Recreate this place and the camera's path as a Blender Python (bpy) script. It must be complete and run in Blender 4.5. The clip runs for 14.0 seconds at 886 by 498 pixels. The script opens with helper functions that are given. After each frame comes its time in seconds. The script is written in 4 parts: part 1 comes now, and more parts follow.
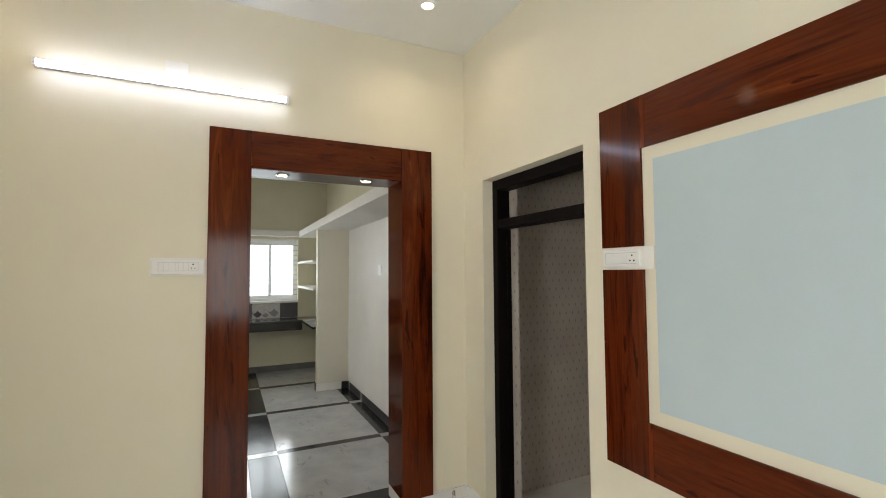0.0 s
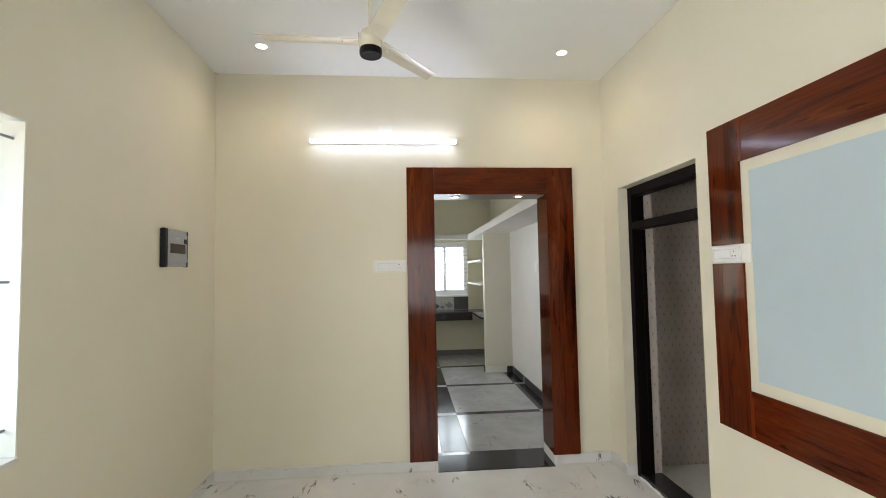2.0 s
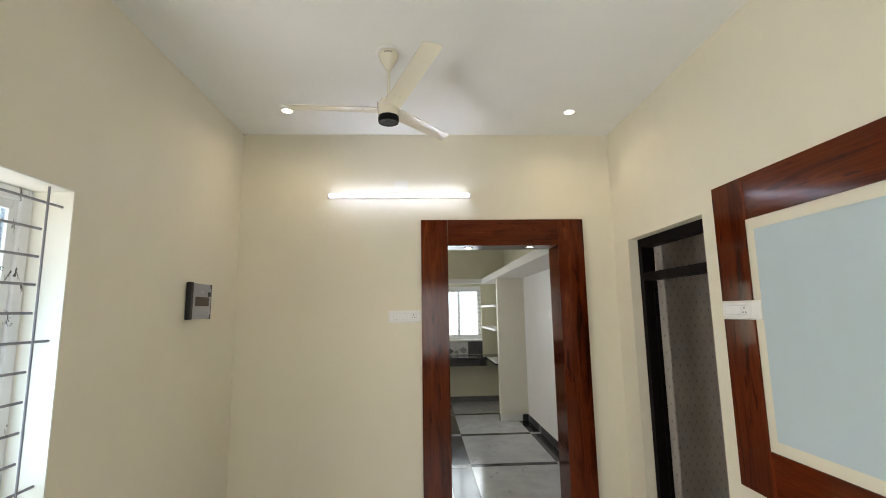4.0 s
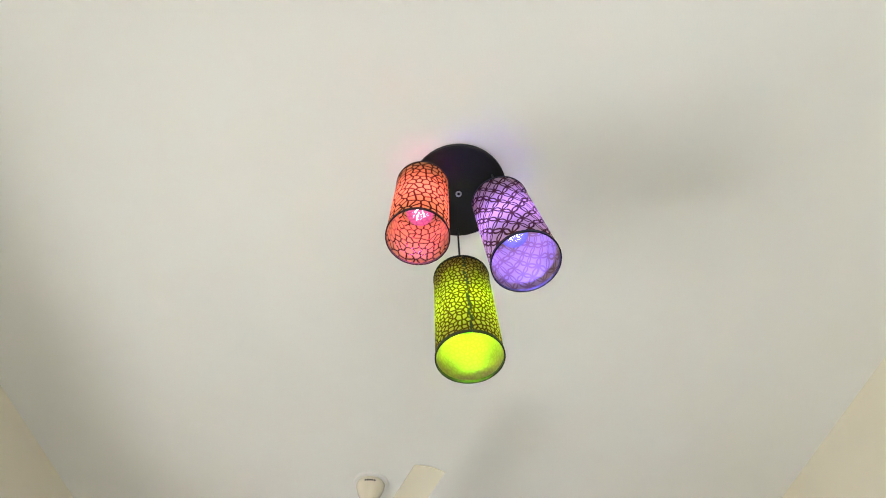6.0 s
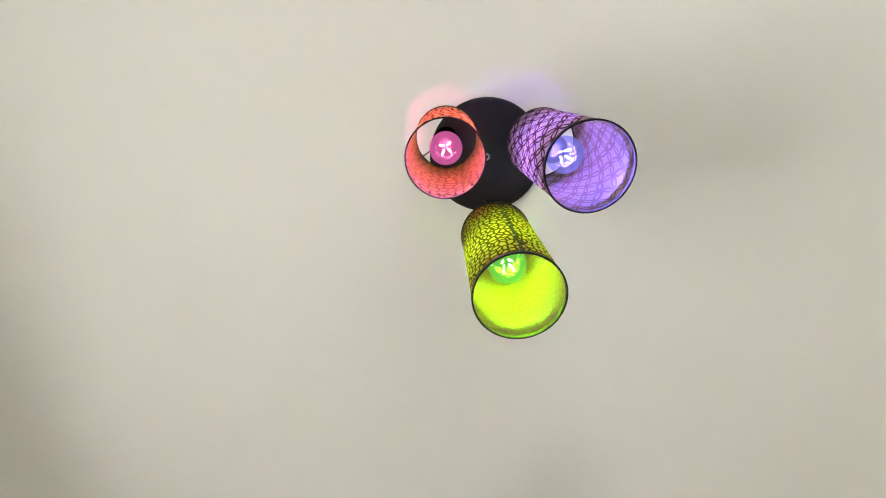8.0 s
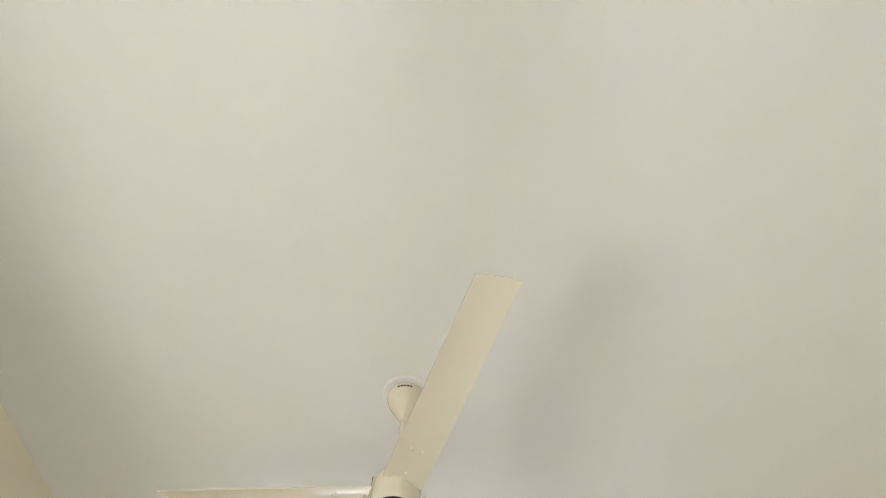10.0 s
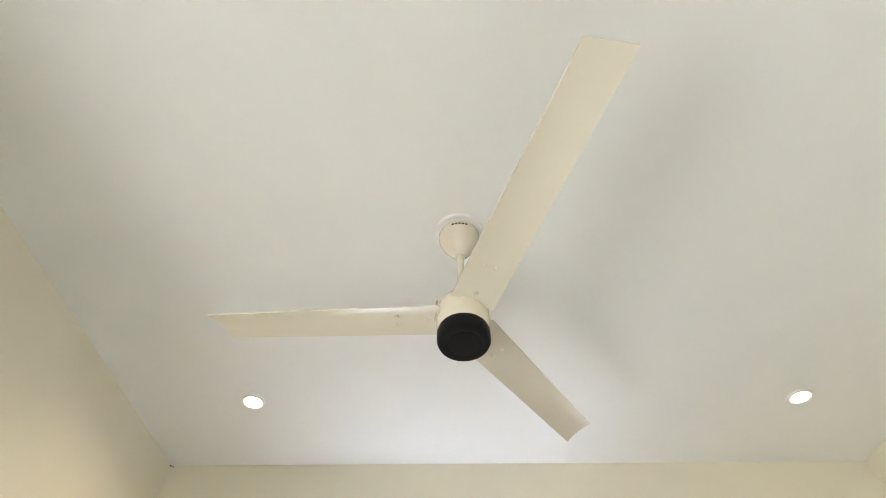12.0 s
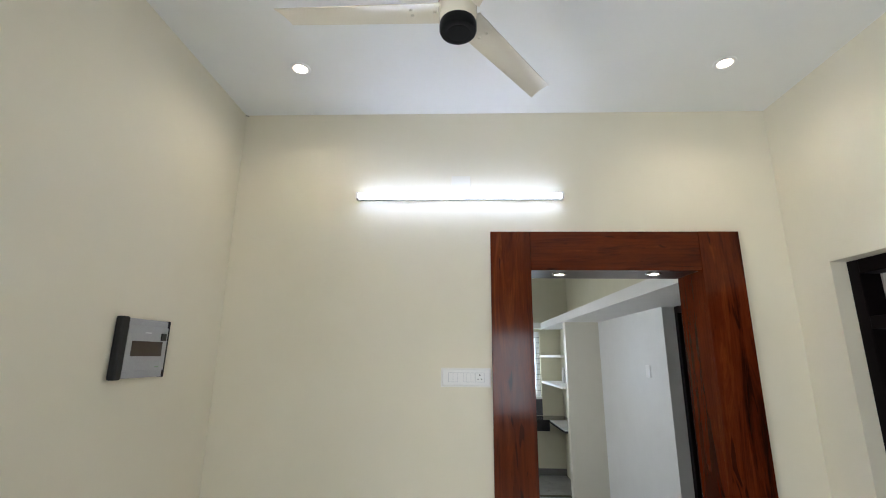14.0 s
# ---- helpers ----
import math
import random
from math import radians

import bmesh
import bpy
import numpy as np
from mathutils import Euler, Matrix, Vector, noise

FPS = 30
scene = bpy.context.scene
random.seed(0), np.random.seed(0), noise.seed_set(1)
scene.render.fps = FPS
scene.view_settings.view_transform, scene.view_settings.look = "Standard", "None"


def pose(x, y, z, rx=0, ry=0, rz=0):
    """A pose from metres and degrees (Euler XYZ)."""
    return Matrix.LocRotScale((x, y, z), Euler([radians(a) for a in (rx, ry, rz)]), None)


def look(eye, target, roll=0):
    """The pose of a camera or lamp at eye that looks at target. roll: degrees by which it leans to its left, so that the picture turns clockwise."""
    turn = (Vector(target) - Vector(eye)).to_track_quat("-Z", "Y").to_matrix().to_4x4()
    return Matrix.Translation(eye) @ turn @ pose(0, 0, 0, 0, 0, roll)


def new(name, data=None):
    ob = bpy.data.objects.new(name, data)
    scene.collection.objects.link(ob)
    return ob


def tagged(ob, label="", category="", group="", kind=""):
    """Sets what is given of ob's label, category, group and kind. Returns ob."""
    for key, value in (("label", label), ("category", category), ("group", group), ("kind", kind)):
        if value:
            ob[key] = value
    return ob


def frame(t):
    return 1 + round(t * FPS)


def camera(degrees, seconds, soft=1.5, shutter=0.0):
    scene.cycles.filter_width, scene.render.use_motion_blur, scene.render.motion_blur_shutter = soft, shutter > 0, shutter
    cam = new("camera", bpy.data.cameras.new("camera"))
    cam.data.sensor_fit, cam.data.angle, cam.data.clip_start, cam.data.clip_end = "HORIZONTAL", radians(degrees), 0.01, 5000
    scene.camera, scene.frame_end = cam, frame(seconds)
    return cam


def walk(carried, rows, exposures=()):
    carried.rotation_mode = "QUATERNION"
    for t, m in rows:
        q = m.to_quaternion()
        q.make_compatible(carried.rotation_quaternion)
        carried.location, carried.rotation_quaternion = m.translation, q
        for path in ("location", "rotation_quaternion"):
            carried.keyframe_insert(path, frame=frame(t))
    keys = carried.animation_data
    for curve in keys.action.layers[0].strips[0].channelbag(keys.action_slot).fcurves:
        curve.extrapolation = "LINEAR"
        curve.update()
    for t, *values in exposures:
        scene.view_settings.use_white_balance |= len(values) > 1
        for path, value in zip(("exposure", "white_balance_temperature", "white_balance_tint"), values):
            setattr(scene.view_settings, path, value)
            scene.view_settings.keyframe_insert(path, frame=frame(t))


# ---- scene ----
PATH = [
    (0, (1.614, -2.857, 1.589), (2.48, -1.058, 1.689), -0.4),
    (0.5, (1.568, -3.041, 1.592), (1.952, -1.081, 1.704), -0.8),
    (1, (1.486, -3.266, 1.578), (1.769, -1.29, 1.691), -0.8),
    (1.5, (1.482, -3.471, 1.583), (1.688, -1.484, 1.689), -0.9),
    (2, (1.503, -3.633, 1.575), (1.665, -1.643, 1.676), -1.0),
    (2.2, (1.511, -3.68, 1.583), (1.663, -1.688, 1.679), -1.0),
    (4.3, (1.493, -3.726, 1.693), (1.591, -1.766, 2.08), -1.0),
    (4.5, (1.477, -3.679, 1.742), (1.569, -1.769, 2.329), -1.0),
    (4.7, (1.475, -3.636, 1.778), (1.554, -1.805, 2.577), -0.7),
    (5, (1.461, -3.542, 1.84), (1.54, -1.879, 2.948), -1.0),
    (5.1, (1.448, -3.503, 1.852), (1.531, -1.909, 3.056), -1.0),
    (5.3, (1.471, -3.431, 1.871), (1.544, -1.991, 3.257), -1.0),
    (5.6, (1.516, -3.285, 1.936), (1.567, -2.087, 3.537), -0.1),
    (6, (1.552, -3.11, 2.031), (1.603, -2.096, 3.755), -0.6),
    (6.5, (1.554, -2.941, 2.067), (1.568, -2.074, 3.869), 0.2),
    (7, (1.528, -2.828, 2.096), (1.537, -2.089, 3.955), 0.9),
    (7.2, (1.524, -2.814, 2.098), (1.536, -2.113, 3.971), 1.1),
    (9.3, (1.508, -2.549, 2.078), (1.518, -1.782, 3.925), 1.1),
    (9.5, (1.503, -2.468, 2.064), (1.517, -1.676, 3.901), 0.8),
    (10, (1.465, -2.258, 2.068), (1.445, -1.439, 3.892), 0.1),
    (10.5, (1.363, -2.084, 2.081), (1.308, -1.176, 3.862), 0.6),
    (11, (1.29, -1.989, 2.065), (1.235, -1.001, 3.803), 0.3),
    (11.5, (1.279, -1.981, 2.063), (1.238, -0.913, 3.754), 0.4),
    (12, (1.291, -1.972, 2.058), (1.267, -0.84, 3.707), 0.3),
    (12.5, (1.278, -1.964, 2.014), (1.296, -0.645, 3.517), 0.5),
    (13, (1.31, -2.09, 1.92), (1.283, -0.491, 3.121), -0.5),
    (13.5, (1.339, -2.264, 1.811), (1.241, -0.426, 2.593), -0.3),
    (14, (1.322, -2.487, 1.729), (1.257, -0.544, 2.199), 0.5),
]
# the clip's own drift of exposure and white balance
EXPOSURES = [
    (0.0, 0.05, 6750, 10), (0.5, 0.22, 6500, 10), (1.0, 0.23, 6150, 10), (1.5, 0.24, 6250, 10), (2.0, 0.13, 6450, 10), (4.5, -0.04, 6650, 10), (5.0, 0.18, 6600, 10),
    (5.5, 0.22, 6550, 10), (6.0, 0.20, 6550, 10), (6.5, 0.18, 6600, 10), (7.0, 0.14, 6650, 10), (9.5, 0.15, 6750, 10), (10.0, 0.19, 6750, 10), (10.5, 0.25, 6700, 10), (11.0, 0.31, 6650, 10), (11.5, 0.32, 6600, 10), (12.0, 0.34, 6550, 10), (12.5, 0.33, 6500, 10), (13.0, 0.17, 6350, 10), (13.5, 0.26, 6150, 10), (14.0, 0.08, 5900, 10),
]
cam = camera(89.5, 14.0, soft=1.0)
walk(cam, [(t, look(eye, target, roll)) for t, eye, target, roll in PATH], EXPOSURES)

# strengths of the lights; W_SOUTH and W_DINING feed added openings out of view
W_WEST, W_SOUTH, W_KITCHEN, W_DINING = 61.0, 43.0, 32.0, 18.5
W_DOWN, W_BULB, TUBE_STRENGTH = 8.5, 5.2, 21.0

# ---------------------------------------------------------------- light
world = bpy.data.worlds.new("sky")
scene.world = world
world.use_nodes = True
wn, wl = world.node_tree.nodes, world.node_tree.links
sky = wn.new("ShaderNodeTexSky")
sky.sky_type, sky.sun_disc = "NISHITA", False
sky.sun_elevation, sky.sun_rotation = radians(48), radians(150)
wn["Background"].inputs["Strength"].default_value = 0.12
wl.new(sky.outputs[0], wn["Background"].inputs["Color"])


def sun_lamp():
    data = bpy.data.lights.new("sun", "SUN")
    data.energy, data.angle, data.color = 2.5, radians(0.6), (1, 0.95, 0.88)
    new("sun", data).matrix_world = look((0, 0, 8), (-0.5, 0.55, 7.1))


def window_light(name, eye, target, w, h, watts, color):
    data = bpy.data.lights.new(name, "AREA")
    data.shape, data.size, data.size_y, data.energy, data.color = "RECTANGLE", w, h, watts, color
    new(name, data).matrix_world = look(eye, target)


def bulb_light(name, place, watts, color, radius):
    data = bpy.data.lights.new(name, "POINT")
    data.energy, data.color, data.shadow_soft_size = watts, color, radius
    new(name, data).location = place


def spot_light(name, place, watts, color, degrees):
    data = bpy.data.lights.new(name, "SPOT")
    data.energy, data.color, data.shadow_soft_size = watts, color, 0.03
    data.spot_size, data.spot_blend = radians(degrees), 0.9
    new(name, data).matrix_world = look(place, (place[0], place[1] + 0.0001, place[2] - 1))


sun_lamp()
window_light("west_window_light", (-0.30, -2.28, 1.30), (1.5, -2.2, 1.36), 1.1, 0.8, W_WEST, (1.0, 0.965, 0.93))
# fill from the south: its window is never in view and is added
window_light("south_fill_light", (1.9, -5.32, 1.45), (1.9, 0, 1.5), 1.5, 1.5, W_SOUTH, (0.93, 0.97, 1.0))
window_light("kitchen_window_light", (2.1, 5.62, 1.6), (2.1, 0, 1.3), 1.4, 1.2, W_KITCHEN, (0.97, 0.985, 1.0))
# fill for the dining room through an assumed west opening, out of view
window_light("dining_fill_light", (-0.28, 2.5, 1.55), (3, 2.5, 1.4), 0.65, 0.85, W_DINING, (1.0, 0.985, 0.97))

# ---------------------------------------------------------------- materials


def mat(name, color=(0.8, 0.8, 0.8), rough=0.5, metal=0.0, spec=0.5):
    m = bpy.data.materials.new(name)
    m.use_nodes = True
    b = m.node_tree.nodes["Principled BSDF"]
    b.inputs["Base Color"].default_value = (*color, 1)
    b.inputs["Roughness"].default_value = rough
    b.inputs["Metallic"].default_value = metal
    b.inputs["Specular IOR Level"].default_value = spec
    return m


def node(m, kind, **inputs):
    n = m.node_tree.nodes.new(kind)
    for key, value in inputs.items():
        n.inputs[key.replace("_", " ")].default_value = value
    return n


def link(m, a, b):
    m.node_tree.links.new(a, b)


def coords(m, scale=(1, 1, 1), source="Object"):
    tc, mp = node(m, "ShaderNodeTexCoord"), node(m, "ShaderNodeMapping")
    mp.inputs["Scale"].default_value = scale
    link(m, tc.outputs[source], mp.inputs["Vector"])
    return mp.outputs["Vector"]


def noise_tex(m, vec, scale, detail=4.0, rough=0.55, distortion=0.0):
    n = node(m, "ShaderNodeTexNoise", Scale=scale, Detail=detail, Roughness=rough, Distortion=distortion)
    link(m, vec, n.inputs["Vector"])
    return n.outputs["Fac"]


def ramp(m, fac, stops):
    r = node(m, "ShaderNodeValToRGB")
    els = r.color_ramp.elements
    while len(els) < len(stops):
        els.new(0.5)
    for e, (p, c) in zip(els, stops):
        e.position, e.color = p, (*c, 1)
    link(m, fac, r.inputs["Fac"])
    return r.outputs["Color"]


def mix(m, fac, a, b, mode="MIX"):
    n = node(m, "ShaderNodeMix")
    n.data_type, n.blend_type = "RGBA", mode
    for sock, v in ((n.inputs[0], fac), (n.inputs[6], a), (n.inputs[7], b)):
        if isinstance(v, (int, float)):
            sock.default_value = v
        elif isinstance(v, tuple):
            sock.default_value = (*v, 1)
        else:
            link(m, v, sock)
    return n.outputs[2]


def math_node(m, op, a, b=0.0):
    n = node(m, "ShaderNodeMath")
    n.operation = op
    for sock, v in zip(n.inputs, (a, b)):
        if isinstance(v, (int, float)):
            sock.default_value = v
        else:
            link(m, v, sock)
    return n.outputs[0]


def bump(m, height, strength, distance=0.002):
    n = node(m, "ShaderNodeBump", Strength=strength, Distance=distance)
    link(m, height, n.inputs["Height"])
    link(m, n.outputs[0], m.node_tree.nodes["Principled BSDF"].inputs["Normal"])


def base(m, color):
    link(m, color, m.node_tree.nodes["Principled BSDF"].inputs["Base Color"])


def roughness(m, value):
    link(m, value, m.node_tree.nodes["Principled BSDF"].inputs["Roughness"])


def paint(name, a, b, rough=0.6, grain=0.25):
    """Rolled emulsion paint: two near tones in broad clouds and the fine stipple of a roller."""
    m = mat(name, a, rough)
    v = coords(m)
    cloud = noise_tex(m, v, 1.7, 5, 0.6)
    base(m, ramp(m, cloud, ((0.3, a), (0.7, b))))
    roll = noise_tex(m, v, 260, 2)
    wave = noise_tex(m, v, 9, 3)
    bump(m, math_node(m, "ADD", roll, math_node(m, "MULTIPLY", wave, 2.0)), grain, 0.0015)
    return m


def wood(name, axis, tone=1.0):
    """Glossy dark red-brown laminate with a long figured grain along one axis."""
    m = mat(name, (0.12, 0.03, 0.012), 0.24, 0, 0.21)
    s = [9.0, 9.0, 9.0]
    s[axis] = 0.85
    figure = noise_tex(m, coords(m, s), 1.0, 6, 0.66, 1.4)
    s2 = [90.0, 90.0, 90.0]
    s2[axis] = 2.4
    fine = noise_tex(m, coords(m, s2), 1.0, 3, 0.6, 0.2)
    s3 = [6.0, 6.0, 6.0]
    s3[axis] = 1.3
    broad = noise_tex(m, coords(m, s3), 1.0, 3, 0.5, 0.8)
    s4 = [22.0, 22.0, 22.0]
    s4[axis] = 3.0
    fleck = noise_tex(m, coords(m, s4), 1.0, 2, 0.5, 1.5)
    col = ramp(m, figure, ((0.30, (0.016, 0.0040, 0.002)), (0.41, (0.062, 0.0105, 0.0028)), (0.50, (0.108, 0.019, 0.0047)), (0.58, (0.094, 0.016, 0.0040)), (0.74, (0.180, 0.040, 0.0095))))
    col = mix(m, 0.35, col, ramp(m, broad, ((0.32, (0.30, 0.25, 0.25)), (0.62, (1.0, 1.0, 1.0)))), "MULTIPLY")
    col = mix(m, 0.32, col, ramp(m, fine, ((0.36, (0.36, 0.30, 0.26)), (0.50, (0.9, 0.88, 0.86)), (0.66, (1.25, 1.2, 1.1)))), "MULTIPLY")
    col = mix(m, ramp(m, fleck, ((0.655, (0, 0, 0)), (0.70, (0.75, 0.75, 0.75)))), col, (0.014, 0.0035, 0.002))
    base(m, mix(m, 1.0, col, (tone, tone, tone), "MULTIPLY"))
    roughness(m, ramp(m, fine, ((0.3, (0.085, 0.085, 0.085)), (0.7, (0.15, 0.15, 0.15)))))
    bump(m, fine, 0.03, 0.001)
    return m


def marble(name, a, b, vein, rough, scale=1.0, share=0.02):
    """Polished stone: broad clouds and thin wandering veins."""
    m = mat(name, a, rough)
    v = coords(m)
    cloud = noise_tex(m, v, 2.5 * scale, 6, 0.6, 0.4)
    slant = coords(m, (3.2, 1.0, 1.6))
    slant.node.inputs["Rotation"].default_value = (0.35, 0.5, 0.75)
    warp = noise_tex(m, slant, 1.1 * scale, 5, 0.6, 0.9)
    line = math_node(m, "ABSOLUTE", math_node(m, "SUBTRACT", warp, 0.5))
    patch = noise_tex(m, v, 3.1 * scale, 2)
    line = math_node(m, "ADD", line, math_node(m, "MULTIPLY", math_node(m, "SUBTRACT", 0.62, patch), 0.10))
    col = ramp(m, cloud, ((0.3, a), (0.7, b)))
    base(m, mix(m, ramp(m, line, ((0.0, (1, 1, 1)), (share, (0, 0, 0)))), col, vein))
    roughness(m, math_node(m, "ADD", rough, math_node(m, "MULTIPLY", cloud, 0.05)))
    return m


def granite(name, a, b, rough, spec=0.5):
    m = mat(name, a, rough, 0, spec)
    v = coords(m)
    base(m, mix(m, 0.5, ramp(m, noise_tex(m, v, 120, 3), ((0.4, a), (0.7, b))), ramp(m, noise_tex(m, v, 5, 4), ((0.3, a), (0.7, b)))))
    roughness(m, math_node(m, "ADD", rough, math_node(m, "MULTIPLY", noise_tex(m, v, 4, 4), 0.12)))
    return m


def chipped_enamel(name):
    """White enamel flaked off in small upright dark scars."""
    m = mat(name, (0.78, 0.79, 0.80), 0.35)
    scar = noise_tex(m, coords(m, (26, 26, 9)), 1.0, 4, 0.6, 0.6)
    film = noise_tex(m, coords(m), 3, 4)
    col = ramp(m, film, ((0.3, (0.72, 0.73, 0.74)), (0.7, (0.80, 0.81, 0.82))))
    base(m, mix(m, ramp(m, scar, ((0.60, (0, 0, 0)), (0.64, (1, 1, 1)))), col, (0.07, 0.065, 0.06)))
    return m


def glow(name, color, strength):
    m = bpy.data.materials.new(name)
    m.use_nodes = True
    m.node_tree.nodes.clear()
    out, em = node(m, "ShaderNodeOutputMaterial"), node(m, "ShaderNodeEmission", Strength=strength)
    em.inputs["Color"].default_value = (*color, 1)
    link(m, em.outputs[0], out.inputs["Surface"])
    return m


def glass(name, tint, share):
    """Thin clear pane: mostly straight through, a little mirror."""
    m = bpy.data.materials.new(name)
    m.use_nodes = True
    m.node_tree.nodes.clear()
    out, mx = node(m, "ShaderNodeOutputMaterial"), node(m, "ShaderNodeMixShader", Fac=share)
    tr, gl = node(m, "ShaderNodeBsdfTransparent"), node(m, "ShaderNodeBsdfGlossy", Roughness=0.03)
    tr.inputs["Color"].default_value = (*tint, 1)
    link(m, tr.outputs[0], mx.inputs[1])
    link(m, gl.outputs[0], mx.inputs[2])
    link(m, mx.outputs[0], out.inputs["Surface"])
    return m


def bulb_glass(name, color, strength):
    """Tinted bulb glass that glows in its own colour and lets its filament's light through."""
    m = bpy.data.materials.new(name)
    m.use_nodes = True
    m.node_tree.nodes.clear()
    out, mx = node(m, "ShaderNodeOutputMaterial"), node(m, "ShaderNodeMixShader", Fac=0.22)
    tr, em = node(m, "ShaderNodeBsdfTransparent"), node(m, "ShaderNodeEmission", Strength=strength)
    tr.inputs["Color"].default_value = (*[0.55 + 0.45 * c for c in color], 1)
    em.inputs["Color"].default_value = (*color, 1)
    gl, m2 = node(m, "ShaderNodeBsdfGlossy", Roughness=0.05), node(m, "ShaderNodeMixShader", Fac=0.02)
    link(m, tr.outputs[0], mx.inputs[1])
    link(m, em.outputs[0], mx.inputs[2])
    link(m, mx.outputs[0], m2.inputs[1])
    link(m, gl.outputs[0], m2.inputs[2])
    link(m, m2.outputs[0], out.inputs["Surface"])
    return m


def shade_cloth(name, scale, stretch, width, chance, leafy, sheer, line, cloth, rough=0.8):
    """Printed fabric on the shade's own metres: a dark lattice of cracked cells, or of overlapping rings that make leaves, on a pale translucent cloth."""
    m = mat(name, cloth, rough, 0, 0.9 - 0.875 * rough)
    v = coords(m, (scale * stretch, scale, 1), "UV")
    if leafy:
        wob = node(m, "ShaderNodeTexNoise", Scale=0.7, Detail=1.0)
        link(m, v, wob.inputs["Vector"])
        add = node(m, "ShaderNodeVectorMath")
        add.operation = "MULTIPLY_ADD"
        link(m, wob.outputs["Color"], add.inputs[0])
        add.inputs[1].default_value = (chance, chance, 0)
        link(m, v, add.inputs[2])
        sep = node(m, "ShaderNodeSeparateXYZ")
        link(m, add.outputs[0], sep.inputs[0])

        def ring(shift):
            x, y = [math_node(m, "SUBTRACT", math_node(m, "FRACT", math_node(m, "ADD", sep.outputs[k], shift)), 0.5) for k in ("X", "Y")]
            d = math_node(m, "SQRT", math_node(m, "ADD", math_node(m, "MULTIPLY", x, x), math_node(m, "MULTIPLY", y, y)))
            return math_node(m, "ABSOLUTE", math_node(m, "SUBTRACT", d, 0.47))

        gap = math_node(m, "MINIMUM", ring(0.0), ring(0.5))
    else:
        vo = node(m, "ShaderNodeTexVoronoi", Scale=1.0, Randomness=chance)
        vo.voronoi_dimensions, vo.feature = "2D", "DISTANCE_TO_EDGE"
        link(m, v, vo.inputs["Vector"])
        gap = vo.outputs["Distance"]
    edge = ramp(m, gap, ((width * 0.7, (1, 1, 1)), (width * 1.3, (0, 0, 0))))
    col = mix(m, edge, cloth, line)
    base(m, col)
    tl = node(m, "ShaderNodeBsdfTranslucent")
    link(m, col, tl.inputs["Color"])
    mx = node(m, "ShaderNodeMixShader", Fac=0.7)
    pb, out = m.node_tree.nodes["Principled BSDF"], m.node_tree.nodes["Material Output"]
    link(m, pb.outputs[0], mx.inputs[1])
    link(m, tl.outputs[0], mx.inputs[2])
    thin, tr = node(m, "ShaderNodeMixShader", Fac=sheer), node(m, "ShaderNodeBsdfTransparent")
    link(m, mx.outputs[0], thin.inputs[1])
    link(m, tr.outputs[0], thin.inputs[2])
    link(m, thin.outputs[0], out.inputs["Surface"])
    return m


def motif_tile(name):
    """Pale glazed wall tile with a fine diamond trellis and a small brown sprig at each crossing."""
    m = mat(name, (0.5, 0.47, 0.42), 0.3)
    v = coords(m)
    sep = node(m, "ShaderNodeSeparateXYZ")
    link(m, v, sep.inputs[0])
    u = math_node(m, "ADD", sep.outputs["X"], sep.outputs["Y"])
    a = math_node(m, "ADD", math_node(m, "DIVIDE", u, 0.062), math_node(m, "DIVIDE", sep.outputs["Z"], 0.126))
    b = math_node(m, "SUBTRACT", math_node(m, "DIVIDE", u, 0.062), math_node(m, "DIVIDE", sep.outputs["Z"], 0.126))
    pa = math_node(m, "ABSOLUTE", math_node(m, "SUBTRACT", math_node(m, "FRACT", a), 0.5))
    pb = math_node(m, "ABSOLUTE", math_node(m, "SUBTRACT", math_node(m, "FRACT", b), 0.5))
    near = math_node(m, "MINIMUM", pa, pb)
    both = math_node(m, "SQRT", math_node(m, "ADD", math_node(m, "MULTIPLY", pa, pa), math_node(m, "MULTIPLY", pb, pb)))
    speck = noise_tex(m, v, 90, 2)
    both = math_node(m, "ADD", both, math_node(m, "MULTIPLY", math_node(m, "SUBTRACT", speck, 0.5), 0.16))
    cloud = ramp(m, noise_tex(m, v, 4, 5), ((0.3, (0.50, 0.445, 0.385)), (0.7, (0.60, 0.54, 0.475))))
    col = mix(m, ramp(m, near, ((0.02, (0.06, 0.06, 0.06)), (0.05, (0, 0, 0)))), cloud, (0.33, 0.31, 0.28))
    col = mix(m, ramp(m, both, ((0.10, (0.46, 0.46, 0.46)), (0.17, (0, 0, 0)))), col, (0.20, 0.13, 0.08))
    base(m, col)
    return m


CREAM = paint("cream_wall_paint", (0.715, 0.663, 0.525), (0.75, 0.698, 0.56), 0.55)
WHITE = paint("white_ceiling_paint", (0.761, 0.763, 0.730), (0.796, 0.798, 0.765), 0.7, 0.2)
PALE = paint("pale_grey_wall_paint", (0.68, 0.68, 0.665), (0.73, 0.73, 0.715), 0.5)
PIER = paint("pale_cream_pier_paint", (0.66, 0.63, 0.535), (0.70, 0.67, 0.575), 0.5)
SLAB_WHITE = paint("white_slab_paint", (0.72, 0.71, 0.68), (0.77, 0.76, 0.73), 0.6)
# the wall's cream made lighter, for the strong daylight in the window recess
REVEAL = paint("daylit_recess_paint", (0.79, 0.765, 0.675), (0.82, 0.795, 0.705), 0.55)
BLUE = paint("pale_blue_wall_paint", (0.475, 0.560, 0.588), (0.505, 0.590, 0.618), 0.45)
OLIVE = paint("cream_green_wall_paint", (0.58, 0.55, 0.41), (0.63, 0.60, 0.46), 0.55)
